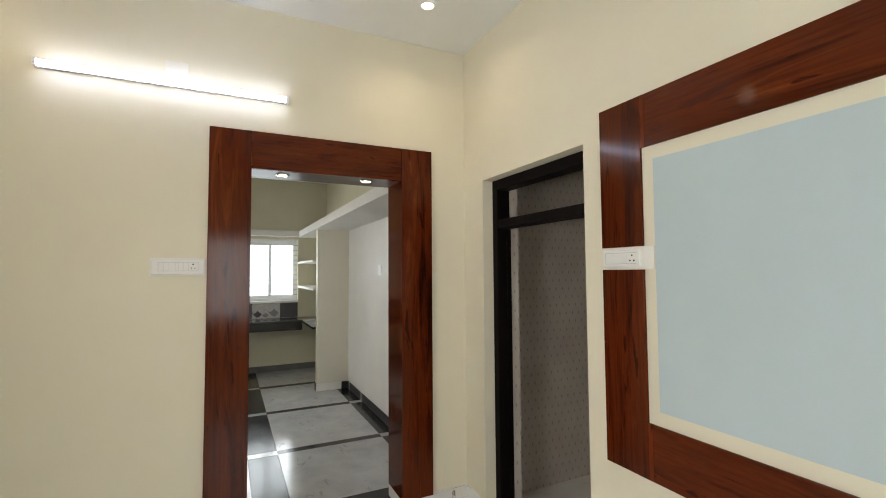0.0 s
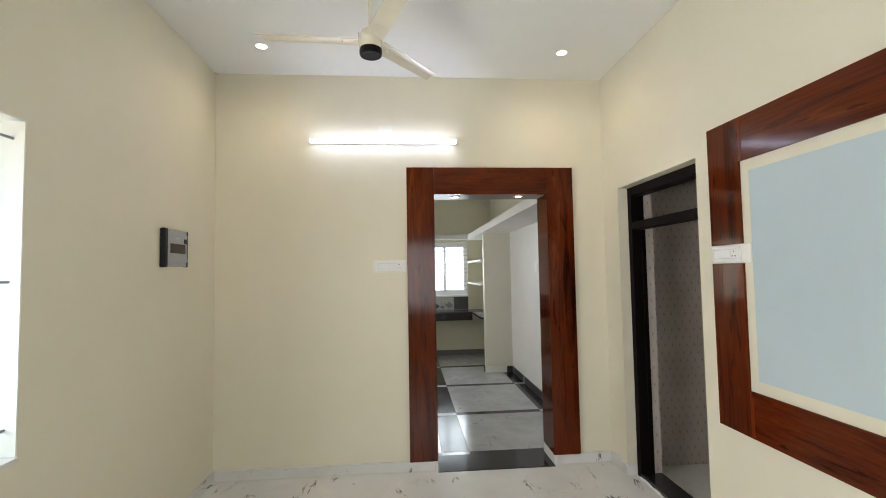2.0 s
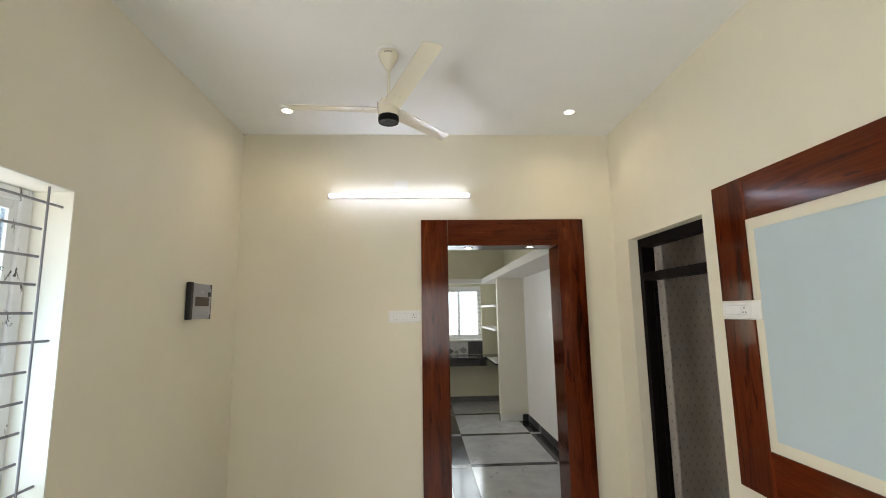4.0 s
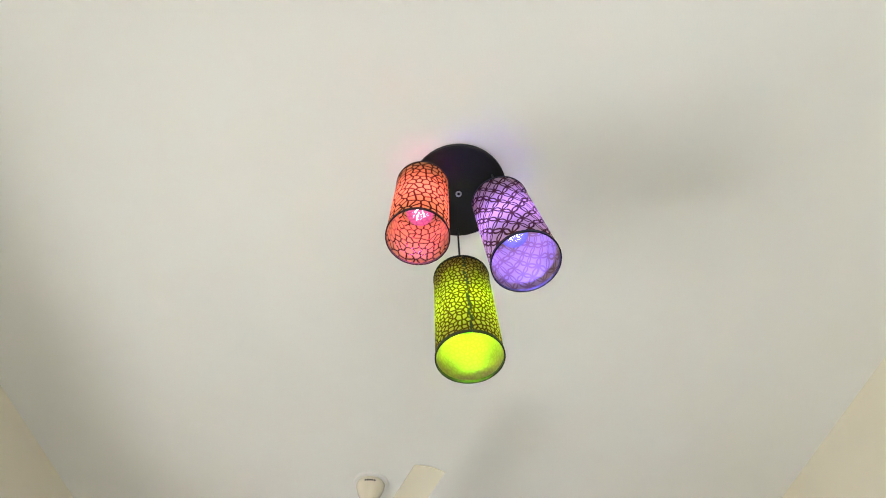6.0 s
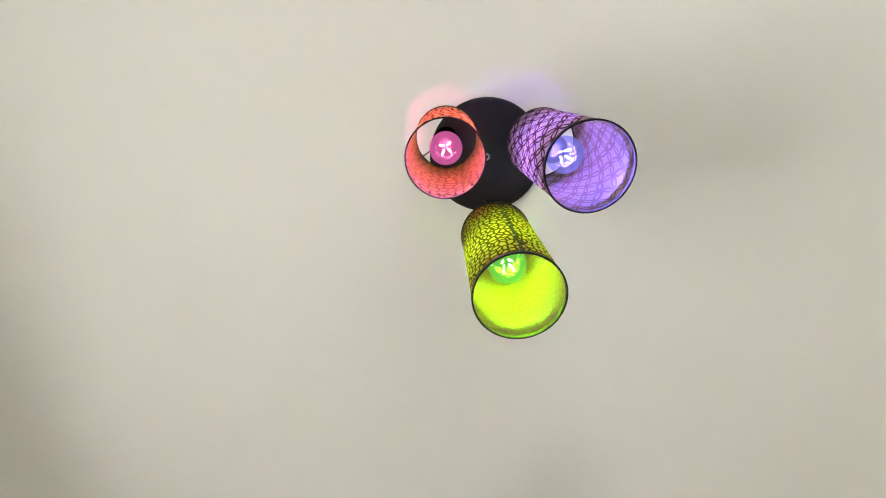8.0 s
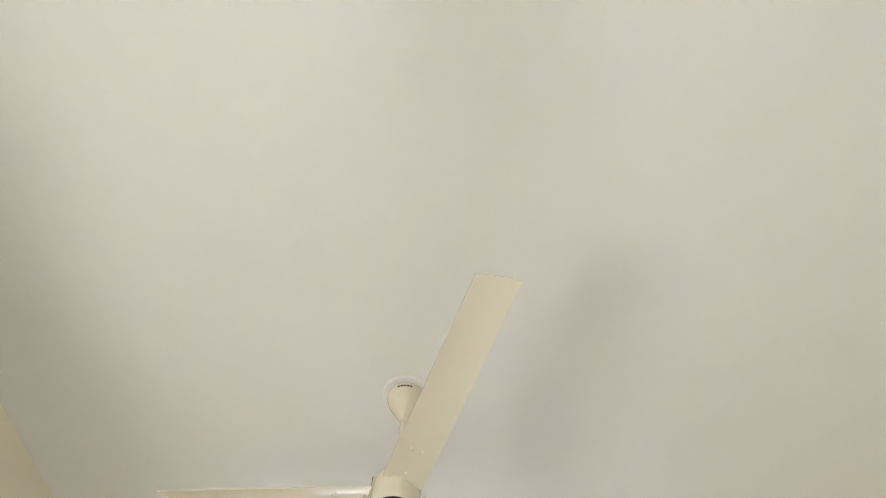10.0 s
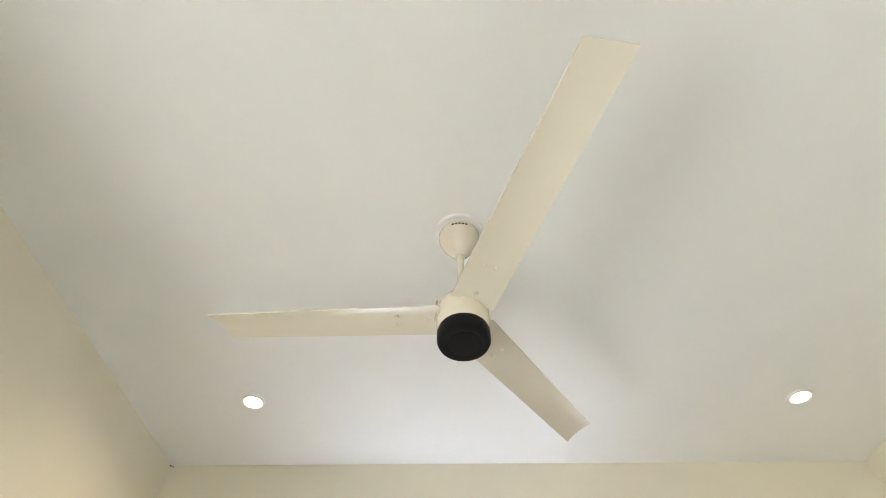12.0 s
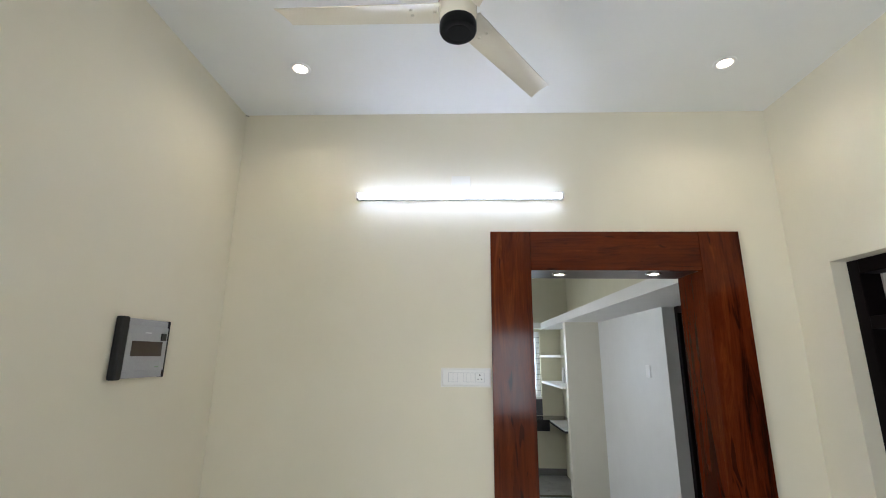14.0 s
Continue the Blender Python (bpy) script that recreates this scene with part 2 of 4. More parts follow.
WOOD_X, WOOD_Y, WOOD_Z = wood("laminate_grain_x", 0), wood("laminate_grain_y", 1), wood("laminate_grain_z", 2)
WOOD_EDGE = wood("orange_laminate_edge", 2, 1.55)
LINING = mat("dark_gloss_lining", (0.04, 0.016, 0.009), 0.3, 0, 0.3)
MARBLE = marble("white_veined_marble", (0.66, 0.645, 0.62), (0.74, 0.725, 0.70), (0.20, 0.165, 0.14), 0.14, 1.2, 0.010)
GREY_STONE = marble("grey_polished_stone", (0.40, 0.41, 0.42), (0.50, 0.51, 0.52), (0.30, 0.30, 0.30), 0.10, 1.6, 0.012)
KITCHEN_SKIRT = granite("dull_grey_skirting", (0.11, 0.105, 0.10), (0.17, 0.165, 0.16), 0.4)
SKIRT_STONE = granite("honed_dark_granite", (0.012, 0.012, 0.013), (0.03, 0.03, 0.032), 0.45)
DARK_STONE = granite("dark_granite", (0.012, 0.012, 0.013), (0.034, 0.034, 0.036), 0.10, 0.25)
BLACK_STONE = granite("black_counter_granite", (0.010, 0.009, 0.010), (0.03, 0.028, 0.03), 0.10)
DOOR_DARK = granite("dark_stained_door_wood", (0.004, 0.003, 0.003), (0.008, 0.005, 0.005), 0.42, 0.25)
DOOR_DARK.node_tree.nodes["Principled BSDF"].inputs["Specular IOR Level"].default_value = 0.05
TILE = motif_tile("sprigged_wall_tile")
CAP_BLACK = mat("satin_black_cap", (0.006, 0.006, 0.006), 0.5, 0, 0.12)
IVORY = mat("ivory_enamel", (0.71, 0.655, 0.53), 0.2)
BRONZE = mat("copper_brown_winding", (0.28, 0.13, 0.04), 0.4, 0.5)
BLACK_PLASTIC = mat("black_plastic", (0.010, 0.010, 0.011), 0.5, 0, 0.3)
HOLDER = mat("matt_black_lamp_holder", (0.003, 0.003, 0.003), 0.9, 0, 0.0)
BLACK_METAL = mat("black_powder_coat", (0.010, 0.009, 0.010), 0.55, 0, 0.2)
SMOKED = mat("smoked_brown_window", (0.045, 0.027, 0.022), 0.25)
GREY_METAL = granite("grey_brushed_panel", (0.32, 0.32, 0.34), (0.38, 0.38, 0.40), 0.38)
STEEL = mat("bright_steel", (0.6, 0.6, 0.6), 0.25, 1.0)
ROD = mat("grey_painted_rod", (0.20, 0.20, 0.22), 0.45)
WHITE_PLASTIC = mat("white_plastic", (0.80, 0.79, 0.77), 0.3)
SOCKET_HOLE = mat("socket_hole", (0.03, 0.03, 0.03), 0.5)
GREY_LINE = mat("switch_gap_grey", (0.57, 0.57, 0.58), 0.5)
WALL_PLATE = mat("painted_over_plate", (0.75, 0.72, 0.635), 0.5)
TAPE = mat("pale_masking_film", (0.80, 0.78, 0.73), 0.55)
FRAME_WHITE = paint("white_window_enamel", (0.76, 0.77, 0.78), (0.80, 0.81, 0.82), 0.35, 0.1)
CHIPPED = chipped_enamel("chipped_white_enamel")
# blue-grey tint also stands for the dark bluish reflection in the hall panes
DUSK_PANE = glass("tinted_window_pane", (0.42, 0.50, 0.56), 0.10)
PANE = glass("window_pane", (0.93, 0.97, 0.99), 0.10)
TUBE_GLOW = glow("tube_glow", (0.72, 0.78, 1.0), TUBE_STRENGTH)
DOWN_GLOW = glow("downlight_glow", (1.0, 0.90, 0.74), 14.0)
# dim orange glow for the warm fringe of glare round each lens
DOWN_FRINGE = glow("downlight_fringe_glow", (1.0, 0.76, 0.52), 1.25)
FILAMENT = glow("filament_glow", (1.0, 0.98, 0.95), 16.0)
SPLASH = granite("dark_grey_splash_tile", (0.05, 0.05, 0.055), (0.10, 0.10, 0.11), 0.15)
PICTURE_TILE = marble("pale_picture_tile", (0.42, 0.42, 0.42), (0.52, 0.52, 0.52), (0.25, 0.25, 0.25), 0.15, 8.0, 0.05)
PICTURE_INK = mat("dark_picture_ink", (0.06, 0.06, 0.065), 0.2)
PICTURE_GREY = mat("mid_picture_grey", (0.22, 0.22, 0.23), 0.2)
LABEL_GREEN = mat("faded_green_print", (0.22, 0.30, 0.22), 0.5)

# ---------------------------------------------------------------- mesh helpers
ORIGIN = {}


def thing(name, place, label, category, group="", kind=""):
    ob = new(name)
    ob.location = place
    ob.empty_display_size = 0.1
    ORIGIN[ob.name] = Vector(place)
    return tagged(ob, label, category, group, kind)


def part(name, bm, material, parent=None, label="", smooth=False):
    """One mesh object from a bmesh in world metres, under a thing or a part."""
    o = ORIGIN.get(parent.name, Vector()) if parent else Vector()
    bmesh.ops.translate(bm, verts=bm.verts, vec=-o)
    bmesh.ops.recalc_face_normals(bm, faces=bm.faces)
    me = bpy.data.meshes.new(name)
    bm.to_mesh(me)
    bm.free()
    me.materials.append(material)
    if smooth:
        for p in me.polygons:
            p.use_smooth = True
        me.set_sharp_from_angle(angle=radians(38))
    ob = new(name, me)
    if parent:
        ob.parent = parent
        ORIGIN[ob.name] = o
    if label:
        tagged(ob, label)
    return ob


def structure(name, bm, material, label, category, smooth=False):
    return tagged(part(name, bm, material, None, "", smooth), label, category, "", "structure")


def box(x0, x1, y0, y1, z0, z1, bevel=0.0, bm=None, segments=2):
    bm = bm or bmesh.new()
    one = bmesh.new()
    bmesh.ops.create_cube(one, size=1, matrix=Matrix.LocRotScale(((x0 + x1) / 2, (y0 + y1) / 2, (z0 + z1) / 2), None, (abs(x1 - x0), abs(y1 - y0), abs(z1 - z0))))
    if bevel:
        bmesh.ops.bevel(one, geom=one.edges[:], offset=bevel, segments=segments, affect="EDGES", profile=0.5)
    merge(bm, one)
    return bm


def merge(bm, other):
    vs = [bm.verts.new(v.co) for v in other.verts]
    for i, v in enumerate(other.verts):
        v.index = i
    for f in other.faces:
        bm.faces.new([vs[v.index] for v in f.verts])
    other.free()


def boxes(*rows):
    bm = bmesh.new()
    for r in rows:
        box(*r, bm=bm)
    return bm


def lathe(profile, place, turn=None, seg=48, bm=None):
    """Turn (radius, height) pairs round the z axis; closed at the ends when the radius is nought."""
    bm = bm or bmesh.new()
    m = Matrix.Translation(place) @ (turn.to_4x4() if turn else Matrix())
    rings = []
    for r, z in profile:
        if r < 1e-6:
            rings.append([bm.verts.new(m @ Vector((0, 0, z)))])
        else:
            rings.append([bm.verts.new(m @ Vector((r * math.cos(2 * math.pi * i / seg), r * math.sin(2 * math.pi * i / seg), z))) for i in range(seg)])
    for a, b in zip(rings, rings[1:]):
        for i in range(seg):
            j = (i + 1) % seg
            quad = [a[i % len(a)], a[j % len(a)], b[j % len(b)], b[i % len(b)]]
            quad = [v for k, v in enumerate(quad) if v not in quad[:k]]
            if len(quad) > 2:
                bm.faces.new(quad)
    return bm


def rod(a, b, r, seg=12, bm=None):
    a, b = Vector(a), Vector(b)
    q = (b - a).to_track_quat("Z", "Y").to_matrix()
    n = (b - a).length
    return lathe(((0, 0), (r, 0), (r, n), (0, n)), a, q, seg, bm)


def arc_shell(place, r0, r1, z0, z1, a0, a1, n=14):
    """A curved strip of wall round an upright axis, from one bearing to another."""
    bm, rows = bmesh.new(), []
    for i in range(n + 1):
        a = radians(a0 + (a1 - a0) * i / n)
        c, s = math.cos(a), math.sin(a)
        rows.append([bm.verts.new((place[0] + r * c, place[1] + r * s, z)) for r, z in ((r0, z0), (r1, z0), (r1, z1), (r0, z1))])
    for p, q in zip(rows, rows[1:]):
        for k in range(4):
            bm.faces.new((p[k], q[k], q[(k + 1) % 4], p[(k + 1) % 4]))
    bm.faces.new(rows[0])
    bm.faces.new(rows[-1])
    return bm


def wall_with(axis, u0, u1, at0, at1, h, holes):
    """A wall h high along one axis, with openings (u0, u1, z0, z1) that go right through it."""
    bm = bmesh.new()

    def piece(a, b, z0, z1):
        if b - a > 1e-4 and z1 - z0 > 1e-4:
            box(*((a, b, at0, at1) if axis == "x" else (at0, at1, a, b)), z0, z1, bm=bm)

    u = u0
    for a, b, z0, z1 in sorted(holes):
        piece(u, a, 0, h)
        piece(a, b, 0, z0)
        piece(a, b, z1, h)
        u = b
    piece(u, u1, 0, h)
    return bm


# ---------------------------------------------------------------- plan
H = 3.19
XE = 3.165
YS = -5.0
P0, P1, PT = 1.728, 2.671, 2.207          # portal opening
D0, D1, DT = -1.216, -0.262, 2.203        # washroom opening
W0, W1, WB, WT = -3.15, -1.752, 0.875, 2.205  # hall window
XD = 3.21                                 # east wall of the dining room
XO = 3.48                                 # outer face of the east walls
FD = -0.08                                # dining floor, a small step down
YP = 3.65                                 # face of the kitchen pier
YK = 5.3                                  # north wall of the kitchen

# ---------------------------------------------------------------- shell of the hall
structure("floor", boxes((0, XE + 0.075, YS, 0, -0.12, 0), (0, XE + 0.075, 0, 0.261, -0.12, -0.001)), MARBLE, "white polished marble floor with thin grey-brown veins", "floor")
structure("wall_north", wall_with("x", -0.23, XO, 0, 0.26, H, [(P0 - 0.022, P1 + 0.022, 0, PT + 0.022)]), CREAM, "cream painted wall with a wood-framed doorway", "wall")
structure("wall_west", wall_with("y", YS - 0.23, 0, -0.23, 0, H, [(W0, W1, WB, WT)]), CREAM, "cream painted wall with a deep barred window", "wall")
structure("wall_south", wall_with("x", 0, XE + 0.235, YS - 0.23, YS, H, [(1.2, 2.6, 0.85, 2.15)]), CREAM, "plain cream painted wall with an added, unseen window", "wall")
structure("wall_east", wall_with("y", YS, 0, XE, XE + 0.175, H, [(D0, D1, 0, DT)]), CREAM, "cream painted wall with a washroom opening", "wall")
structure("ceiling", boxes((-0.23, XO, YS - 0.23, 0.26, H, H + 0.15)), WHITE, "plain white painted ceiling", "ceiling")


chip = bmesh.new()
rnd = random.Random(2)
for i in range(3):
    c = Vector((0.002 + 0.010 * i * rnd.random(), -0.004 - 0.008 * i * rnd.random(), H - 0.004 - 0.003 * i))
    bmesh.ops.create_icosphere(chip, subdivisions=1, radius=rnd.uniform(0.003, 0.0055), matrix=Matrix.Translation(c))
structure("plaster_chip", chip, KITCHEN_SKIRT, "small grey plaster chip in the ceiling corner", "plaster")


def skirting(name, rows, material, label):
    bm = bmesh.new()
    for r in rows:
        box(*r, bevel=0.002, bm=bm, segments=1)
    structure(name, bm, material, label, "skirting")


skirting("baseboard_north", [(0.013, P0 - 0.024, -0.013, 0, 0, 0.082), (P1 + 0.024, XE - 0.013, -0.013, 0, 0, 0.082)], MARBLE, "low white marble skirting with grey veins")
skirting("baseboard_west", [(0, 0.013, YS, 0, 0, 0.082)], MARBLE, "low white marble skirting with grey veins")
skirting("baseboard_east", [(XE - 0.013, XE, D1, 0, 0, 0.082), (XE - 0.013, XE, YS, D0, 0, 0.082), (XE, XE + 0.072, D1 - 0.011, D1, 0, 0.082)], MARBLE, "low white marble skirting with grey veins")
skirting("baseboard_doorway", [(P0 - 0.024, P0, -0.028, 0.26, 0, 0.08), (P1, P1 + 0.024, -0.028, 0.26, 0, 0.08)], MARBLE, "white marble plinth at the foot of the doorway")


def doorway_surround():
    t = thing("doorway_surround", (2.2, -0.015, 0.08), "glossy dark red-brown wood laminate doorway surround", "door frame", kind="structure")
    o0, o1, top, f = 1.508, 2.890, 2.426, -0.032
    seam = 0.0015
    part("stile", box(o0, P0 + 0.003, f, -0.001, 0.08, top, 0.0025), WOOD_Z, t)
    part("stile", box(P1 - 0.003, o1, f, -0.001, 0.08, top, 0.0025), WOOD_Z, t)
    part("lintel", box(P0 + 0.003 + seam, P1 - 0.003 - seam, f + 0.001, -0.001, PT - 0.004, top, 0.0025), WOOD_X, t)
    part("jamb", box(P0 - 0.022, P0, 0.0, 0.262, 0.08, PT + 0.02, 0.0015), WOOD_Z, t)
    part("jamb", box(P1, P1 + 0.022, 0.0, 0.262, 0.08, PT + 0.02, 0.0015), WOOD_Z, t)
    part("soffit", box(P0 + 0.001, P1 - 0.001, 0.0, 0.262, PT, PT + 0.02, 0.001), LINING, t, "dark glossy soffit board")


doorway_surround()
structure("threshold", box(P0, P1, -0.05, 0.262, -0.02, 0.006, 0.003), DARK_STONE, "dark polished granite threshold slab", "threshold")


def wall_panel():
    t = thing("wall_panel", (XE - 0.01, -2.4, 0.745), "dark wood laminate frame round a pale blue painted field", "wall panel")
    y0, y1, z0, z1 = -3.60, -1.335, 0.745, 2.318
    x0, x1 = XE - 0.012, XE - 0.0005
    a, b = y1 - 0.222, y0 + 0.222
    top, low = z1 - 0.222, z0 + 0.226
    part("stile", box(x0, x1, a, y1, 1.688, z1, 0.0015), WOOD_Z, t)
    part("stile", box(x0, x1, a, y1, z0, 1.591, 0.0015), WOOD_Z, t)
    part("stile", box(x0, x1, y0, b, z0, z1, 0.0015), WOOD_Z, t)
    part("rail", box(x0 + 0.001, x1, b + 0.002, a - 0.022, top, z1, 0.0015), WOOD_Y, t)
    part("rail", box(x0 + 0.001, x1, b + 0.002, a - 0.022, z0, low, 0.0015), WOOD_Y, t)
    part("edge_strip", box(x0 + 0.0006, x1, a - 0.021, a - 0.0004, top, z1, 0.0006), WOOD_EDGE, t)
    part("edge_strip", box(x0 + 0.0006, x1, a - 0.021, a - 0.0004, z0, low, 0.0006), WOOD_EDGE, t)
    part("painted_field", box(XE - 0.003, XE - 0.0005, b + 0.052, a - 0.052, low + 0.055, top - 0.055, 0.0006), BLUE, t, "pale grey-blue painted field")


wall_panel()

# ---------------------------------------------------------------- hall window


def hall_window():
    t = thing("window_1", (-0.1, (W0 + W1) / 2, WB), "deep window recess lightened for daylight, with thin horizontal grey bars", "window", kind="structure")
    rev = bmesh.new()
    box(-0.23, -0.001, W1 - 0.006, W1 - 0.0005, WB, WT, bm=rev)
    box(-0.23, -0.001, W0 + 0.0005, W0 + 0.006, WB, WT, bm=rev)
    box(-0.23, -0.001, W0 + 0.006, W1 - 0.006, WT - 0.006, WT - 0.0005, bm=rev)
    part("reveal", rev, REVEAL, t, "cream recess lining, lightened for the daylight on it")
    part("window_sill", box(-0.23, 0.012, W0 + 0.006, W1 - 0.006, WB + 0.0005, WB + 0.02, 0.003), MARBLE, t, "white marble sill")
    fr = bmesh.new()
    box(-0.226, -0.165, W0 + 0.007, W0 + 0.06, WB + 0.022, WT - 0.007, bevel=0.004, bm=fr)
    box(-0.226, -0.165, W1 - 0.06, W1 - 0.007, WB + 0.022, WT - 0.007, bevel=0.004, bm=fr)
    box(-0.226, -0.165, W0 + 0.06, W1 - 0.06, WT - 0.06, WT - 0.007, bevel=0.004, bm=fr)
    box(-0.226, -0.165, W0 + 0.06, W1 - 0.06, WB + 0.022, WB + 0.075, bevel=0.004, bm=fr)
    box(-0.222, -0.170, (W0 + W1) / 2 - 0.03, (W0 + W1) / 2 + 0.03, WB + 0.075, WT - 0.06, bevel=0.004, bm=fr)
    part("window_frame", fr, CHIPPED, t)
    mid = (W0 + W1) / 2
    for a, b in ((W0 + 0.06, mid - 0.03), (mid + 0.03, W1 - 0.06)):
        sash = part("sash", boxes((-0.212, -0.18, a, a + 0.04, WB + 0.075, WT - 0.06), (-0.212, -0.18, b - 0.04, b, WB + 0.075, WT - 0.06), (-0.212, -0.18, a + 0.04, b - 0.04, WT - 0.1, WT - 0.06), (-0.212, -0.18, a + 0.04, b - 0.04, WB + 0.075, WB + 0.115)), CHIPPED, t)
        pane = part("pane", box(-0.198, -0.194, a + 0.04, b - 0.04, WB + 0.115, WT - 0.1), DUSK_PANE, sash)
        pane.visible_shadow = False
    z = 2.131 - 0.1135 * 10
    for i in range(11):
        long = i % 5 == 0
        part("bar", rod((-0.045, W0 + (0.006 if long else 0.102), z), (-0.045, W1 - (0.0055 if long else 0.102), z), 0.0055), ROD, t, smooth=True)
        z += 0.1135
    for y in (W1 - 0.094, mid, W0 + 0.094):
        part("upright", rod((-0.035, y, WB + 0.021), (-0.035, y, WT - 0.007), 0.0045), ROD, t, smooth=True)


hall_window()
# added window out of view, an opening for the south fill
part_of_south = thing("unseen_window", (1.9, YS - 0.12, 0.85), "unseen white framed window added in the far wall", "window", kind="structure")
sf = bmesh.new()
for r in ((1.2, 1.26, 0.85, 2.15), (2.54, 2.6, 0.85, 2.15), (1.87, 1.93, 0.9, 2.1)):
    box(r[0], r[1], YS - 0.16, YS - 0.11, r[2], r[3], bevel=0.004, bm=sf)
box(1.26, 2.54, YS - 0.16, YS - 0.11, 0.85, 0.9, bevel=0.004, bm=sf)
box(1.26, 2.54, YS - 0.16, YS - 0.11, 2.1, 2.15, bevel=0.004, bm=sf)
part("window_frame", sf, FRAME_WHITE, part_of_south)

# ---------------------------------------------------------------- washroom behind the east wall
structure("wall_washroom", boxes((XE + 0.175, XE + 0.235, D1 - 0.068, 0.0, 0, H), (XE + 0.175, XE + 0.235, YS, D0 + 0.066, 0, H), (XE + 0.175, XE + 0.235, D0 + 0.066, D1 - 0.068, DT - 0.01, H)), TILE, "pale glazed tiles with small brown sprigs", "wall")
structure("wall_washroom_north", boxes((XE + 0.235, 5.0, -0.118, 0.0, -0.04, H)), TILE, "pale glazed tiles with a diamond trellis of brown sprigs", "wall")
structure("wall_washroom_east", boxes((5.0, 5.15, -2.3, 0.0, -0.04, H)), TILE, "pale glazed tiles with small brown sprigs", "wall")
structure("wall_washroom_south", boxes((XE + 0.235, 5.0, -2.42, -2.3, -0.04, H)), TILE, "pale glazed tiles with small brown sprigs", "wall")
structure("floor_washroom", boxes((XE + 0.175, 5.0, -2.3, -0.118, -0.12, -0.012)), MARBLE, "white veined marble washroom floor", "floor")
structure("ceiling_washroom", boxes((XE + 0.175, 5.15, -2.42, 0.0, H, H + 0.15)), WHITE, "white washroom ceiling", "ceiling")


def washroom_frame():
    t = thing("door_1", (XE + 0.125, (D0 + D1) / 2, 0), "dark stained door frame with a fanlight bar and no leaf", "door frame", kind="structure")
    x0, x1 = XE + 0.075, XE + 0.174
    part("jamb", box(x0, x1, D1 - 0.062, D1 - 0.001, 0.001, DT - 0.001, 0.004), DOOR_DARK, t)
    part("jamb", box(x0, x1, D0 + 0.001, D0 + 0.062, 0.001, DT - 0.001, 0.004), DOOR_DARK, t)
    part("head", box(x0, x1, D0 + 0.062, D1 - 0.062, DT - 0.07, DT - 0.001, 0.004), DOOR_DARK, t)
    part("transom", box(x0 + 0.002, x1, D0 + 0.062, D1 - 0.062, 1.872, 1.932, 0.004), DOOR_DARK, t)
    part("sill", box(x0 - 0.004, x1 + 0.06, D0 + 0.062, D1 - 0.062, -0.01, 0.034, 0.004), DARK_STONE, t, "dark granite sill")
    rnd, yy, mortar = random.Random(8), D0 + 0.066, bmesh.new()
    while yy < D1 - 0.09:
        n = rnd.uniform(0.02, 0.07)
        box(x0 - 0.006 - rnd.uniform(0.006, 0.016), x0 - 0.0045, yy, min(yy + n, D1 - 0.066), 0.0003, rnd.uniform(0.008, 0.02), bevel=0.002, bm=mortar, segments=1)
        yy += n
    part("mortar_edge", mortar, SLAB_WHITE, t, "rough white mortar along the sill")
    part("stop", box(x1 - 0.03, x1 - 0.002, D1 - 0.078, D1 - 0.0625, 0.035, 1.87, 0.002), DOOR_DARK, t)
    part("stop", box(x1 - 0.03, x1 - 0.002, D0 + 0.0625, D0 + 0.078, 0.035, 1.87, 0.002), DOOR_DARK, t)


washroom_frame()

# ---------------------------------------------------------------- dining room and kitchen beyond the doorway
DH = H - FD


def sunk(ob):
    """Lower a wall onto the dining floor."""
    ob.location.z = FD
    return ob


sunk(structure("wall_dining_east", wall_with("y", 0.26, YK + 0.23, XD, XO, 2.25 - FD, [(0.84, 1.725, 0, 2.2 - FD)]), PALE, "pale grey-white painted wall with a dark door", "wall"))
structure("wall_dining_loft", boxes((XD, XO, 0.26, YK + 0.23, 2.25, H)), OLIVE, "cream painted wall above the loft slab", "wall")
# the opening here is unseen, added to let the dining fill in
sunk(structure("wall_dining_west", wall_with("y", 0.26, YK + 0.23, -0.23, 0.0, DH, [(2.15, 2.85, 1.1 - FD, 2.0 - FD)]), OLIVE, "cream painted wall", "wall"))
sunk(structure("wall_kitchen_north", wall_with("x", 0.0, XD, YK, YK + 0.23, DH, [(1.45, 2.72, 1.10 - FD, 2.165 - FD)]), OLIVE, "cream painted kitchen wall with a window", "wall"))
structure("wall_pier", boxes((2.765, XD, YP, YP + 0.12, FD, 2.2)), PIER, "cream painted pier between dining room and kitchen", "wall")
structure("ceiling_dining", boxes((-0.23, XO, 0.26, YK + 0.23, H, H + 0.15)), WHITE, "white painted ceiling of the dining room", "ceiling")
structure("loft_slab", boxes((2.72, XD, 0.262, YK, 2.2, 2.3)), SLAB_WHITE, "white painted concrete loft slab above head height", "loft")
structure("lintel_slab", boxes((0.0, 2.72, 5.16, YK, 2.208, 2.305)), SLAB_WHITE, "white painted lintel slab over the kitchen window", "lintel")
skirting("baseboard_dining", [(XD - 0.012, XD, 1.725, 2.865, FD, FD + 0.10), (XD - 0.012, XD, 2.965, 3.52, FD, FD + 0.10), (XD - 0.012, XD, 3.56, YP - 0.013, FD, FD + 0.10)], SKIRT_STONE, "dark polished granite skirting")
skirting("baseboard_dining_insert", [(XD - 0.012, XD, 2.866, 2.964, FD, FD + 0.10), (XD - 0.012, XD, 3.521, 3.559, FD, FD + 0.10)], GREY_STONE, "pale grey stone inserts in the dark skirting")
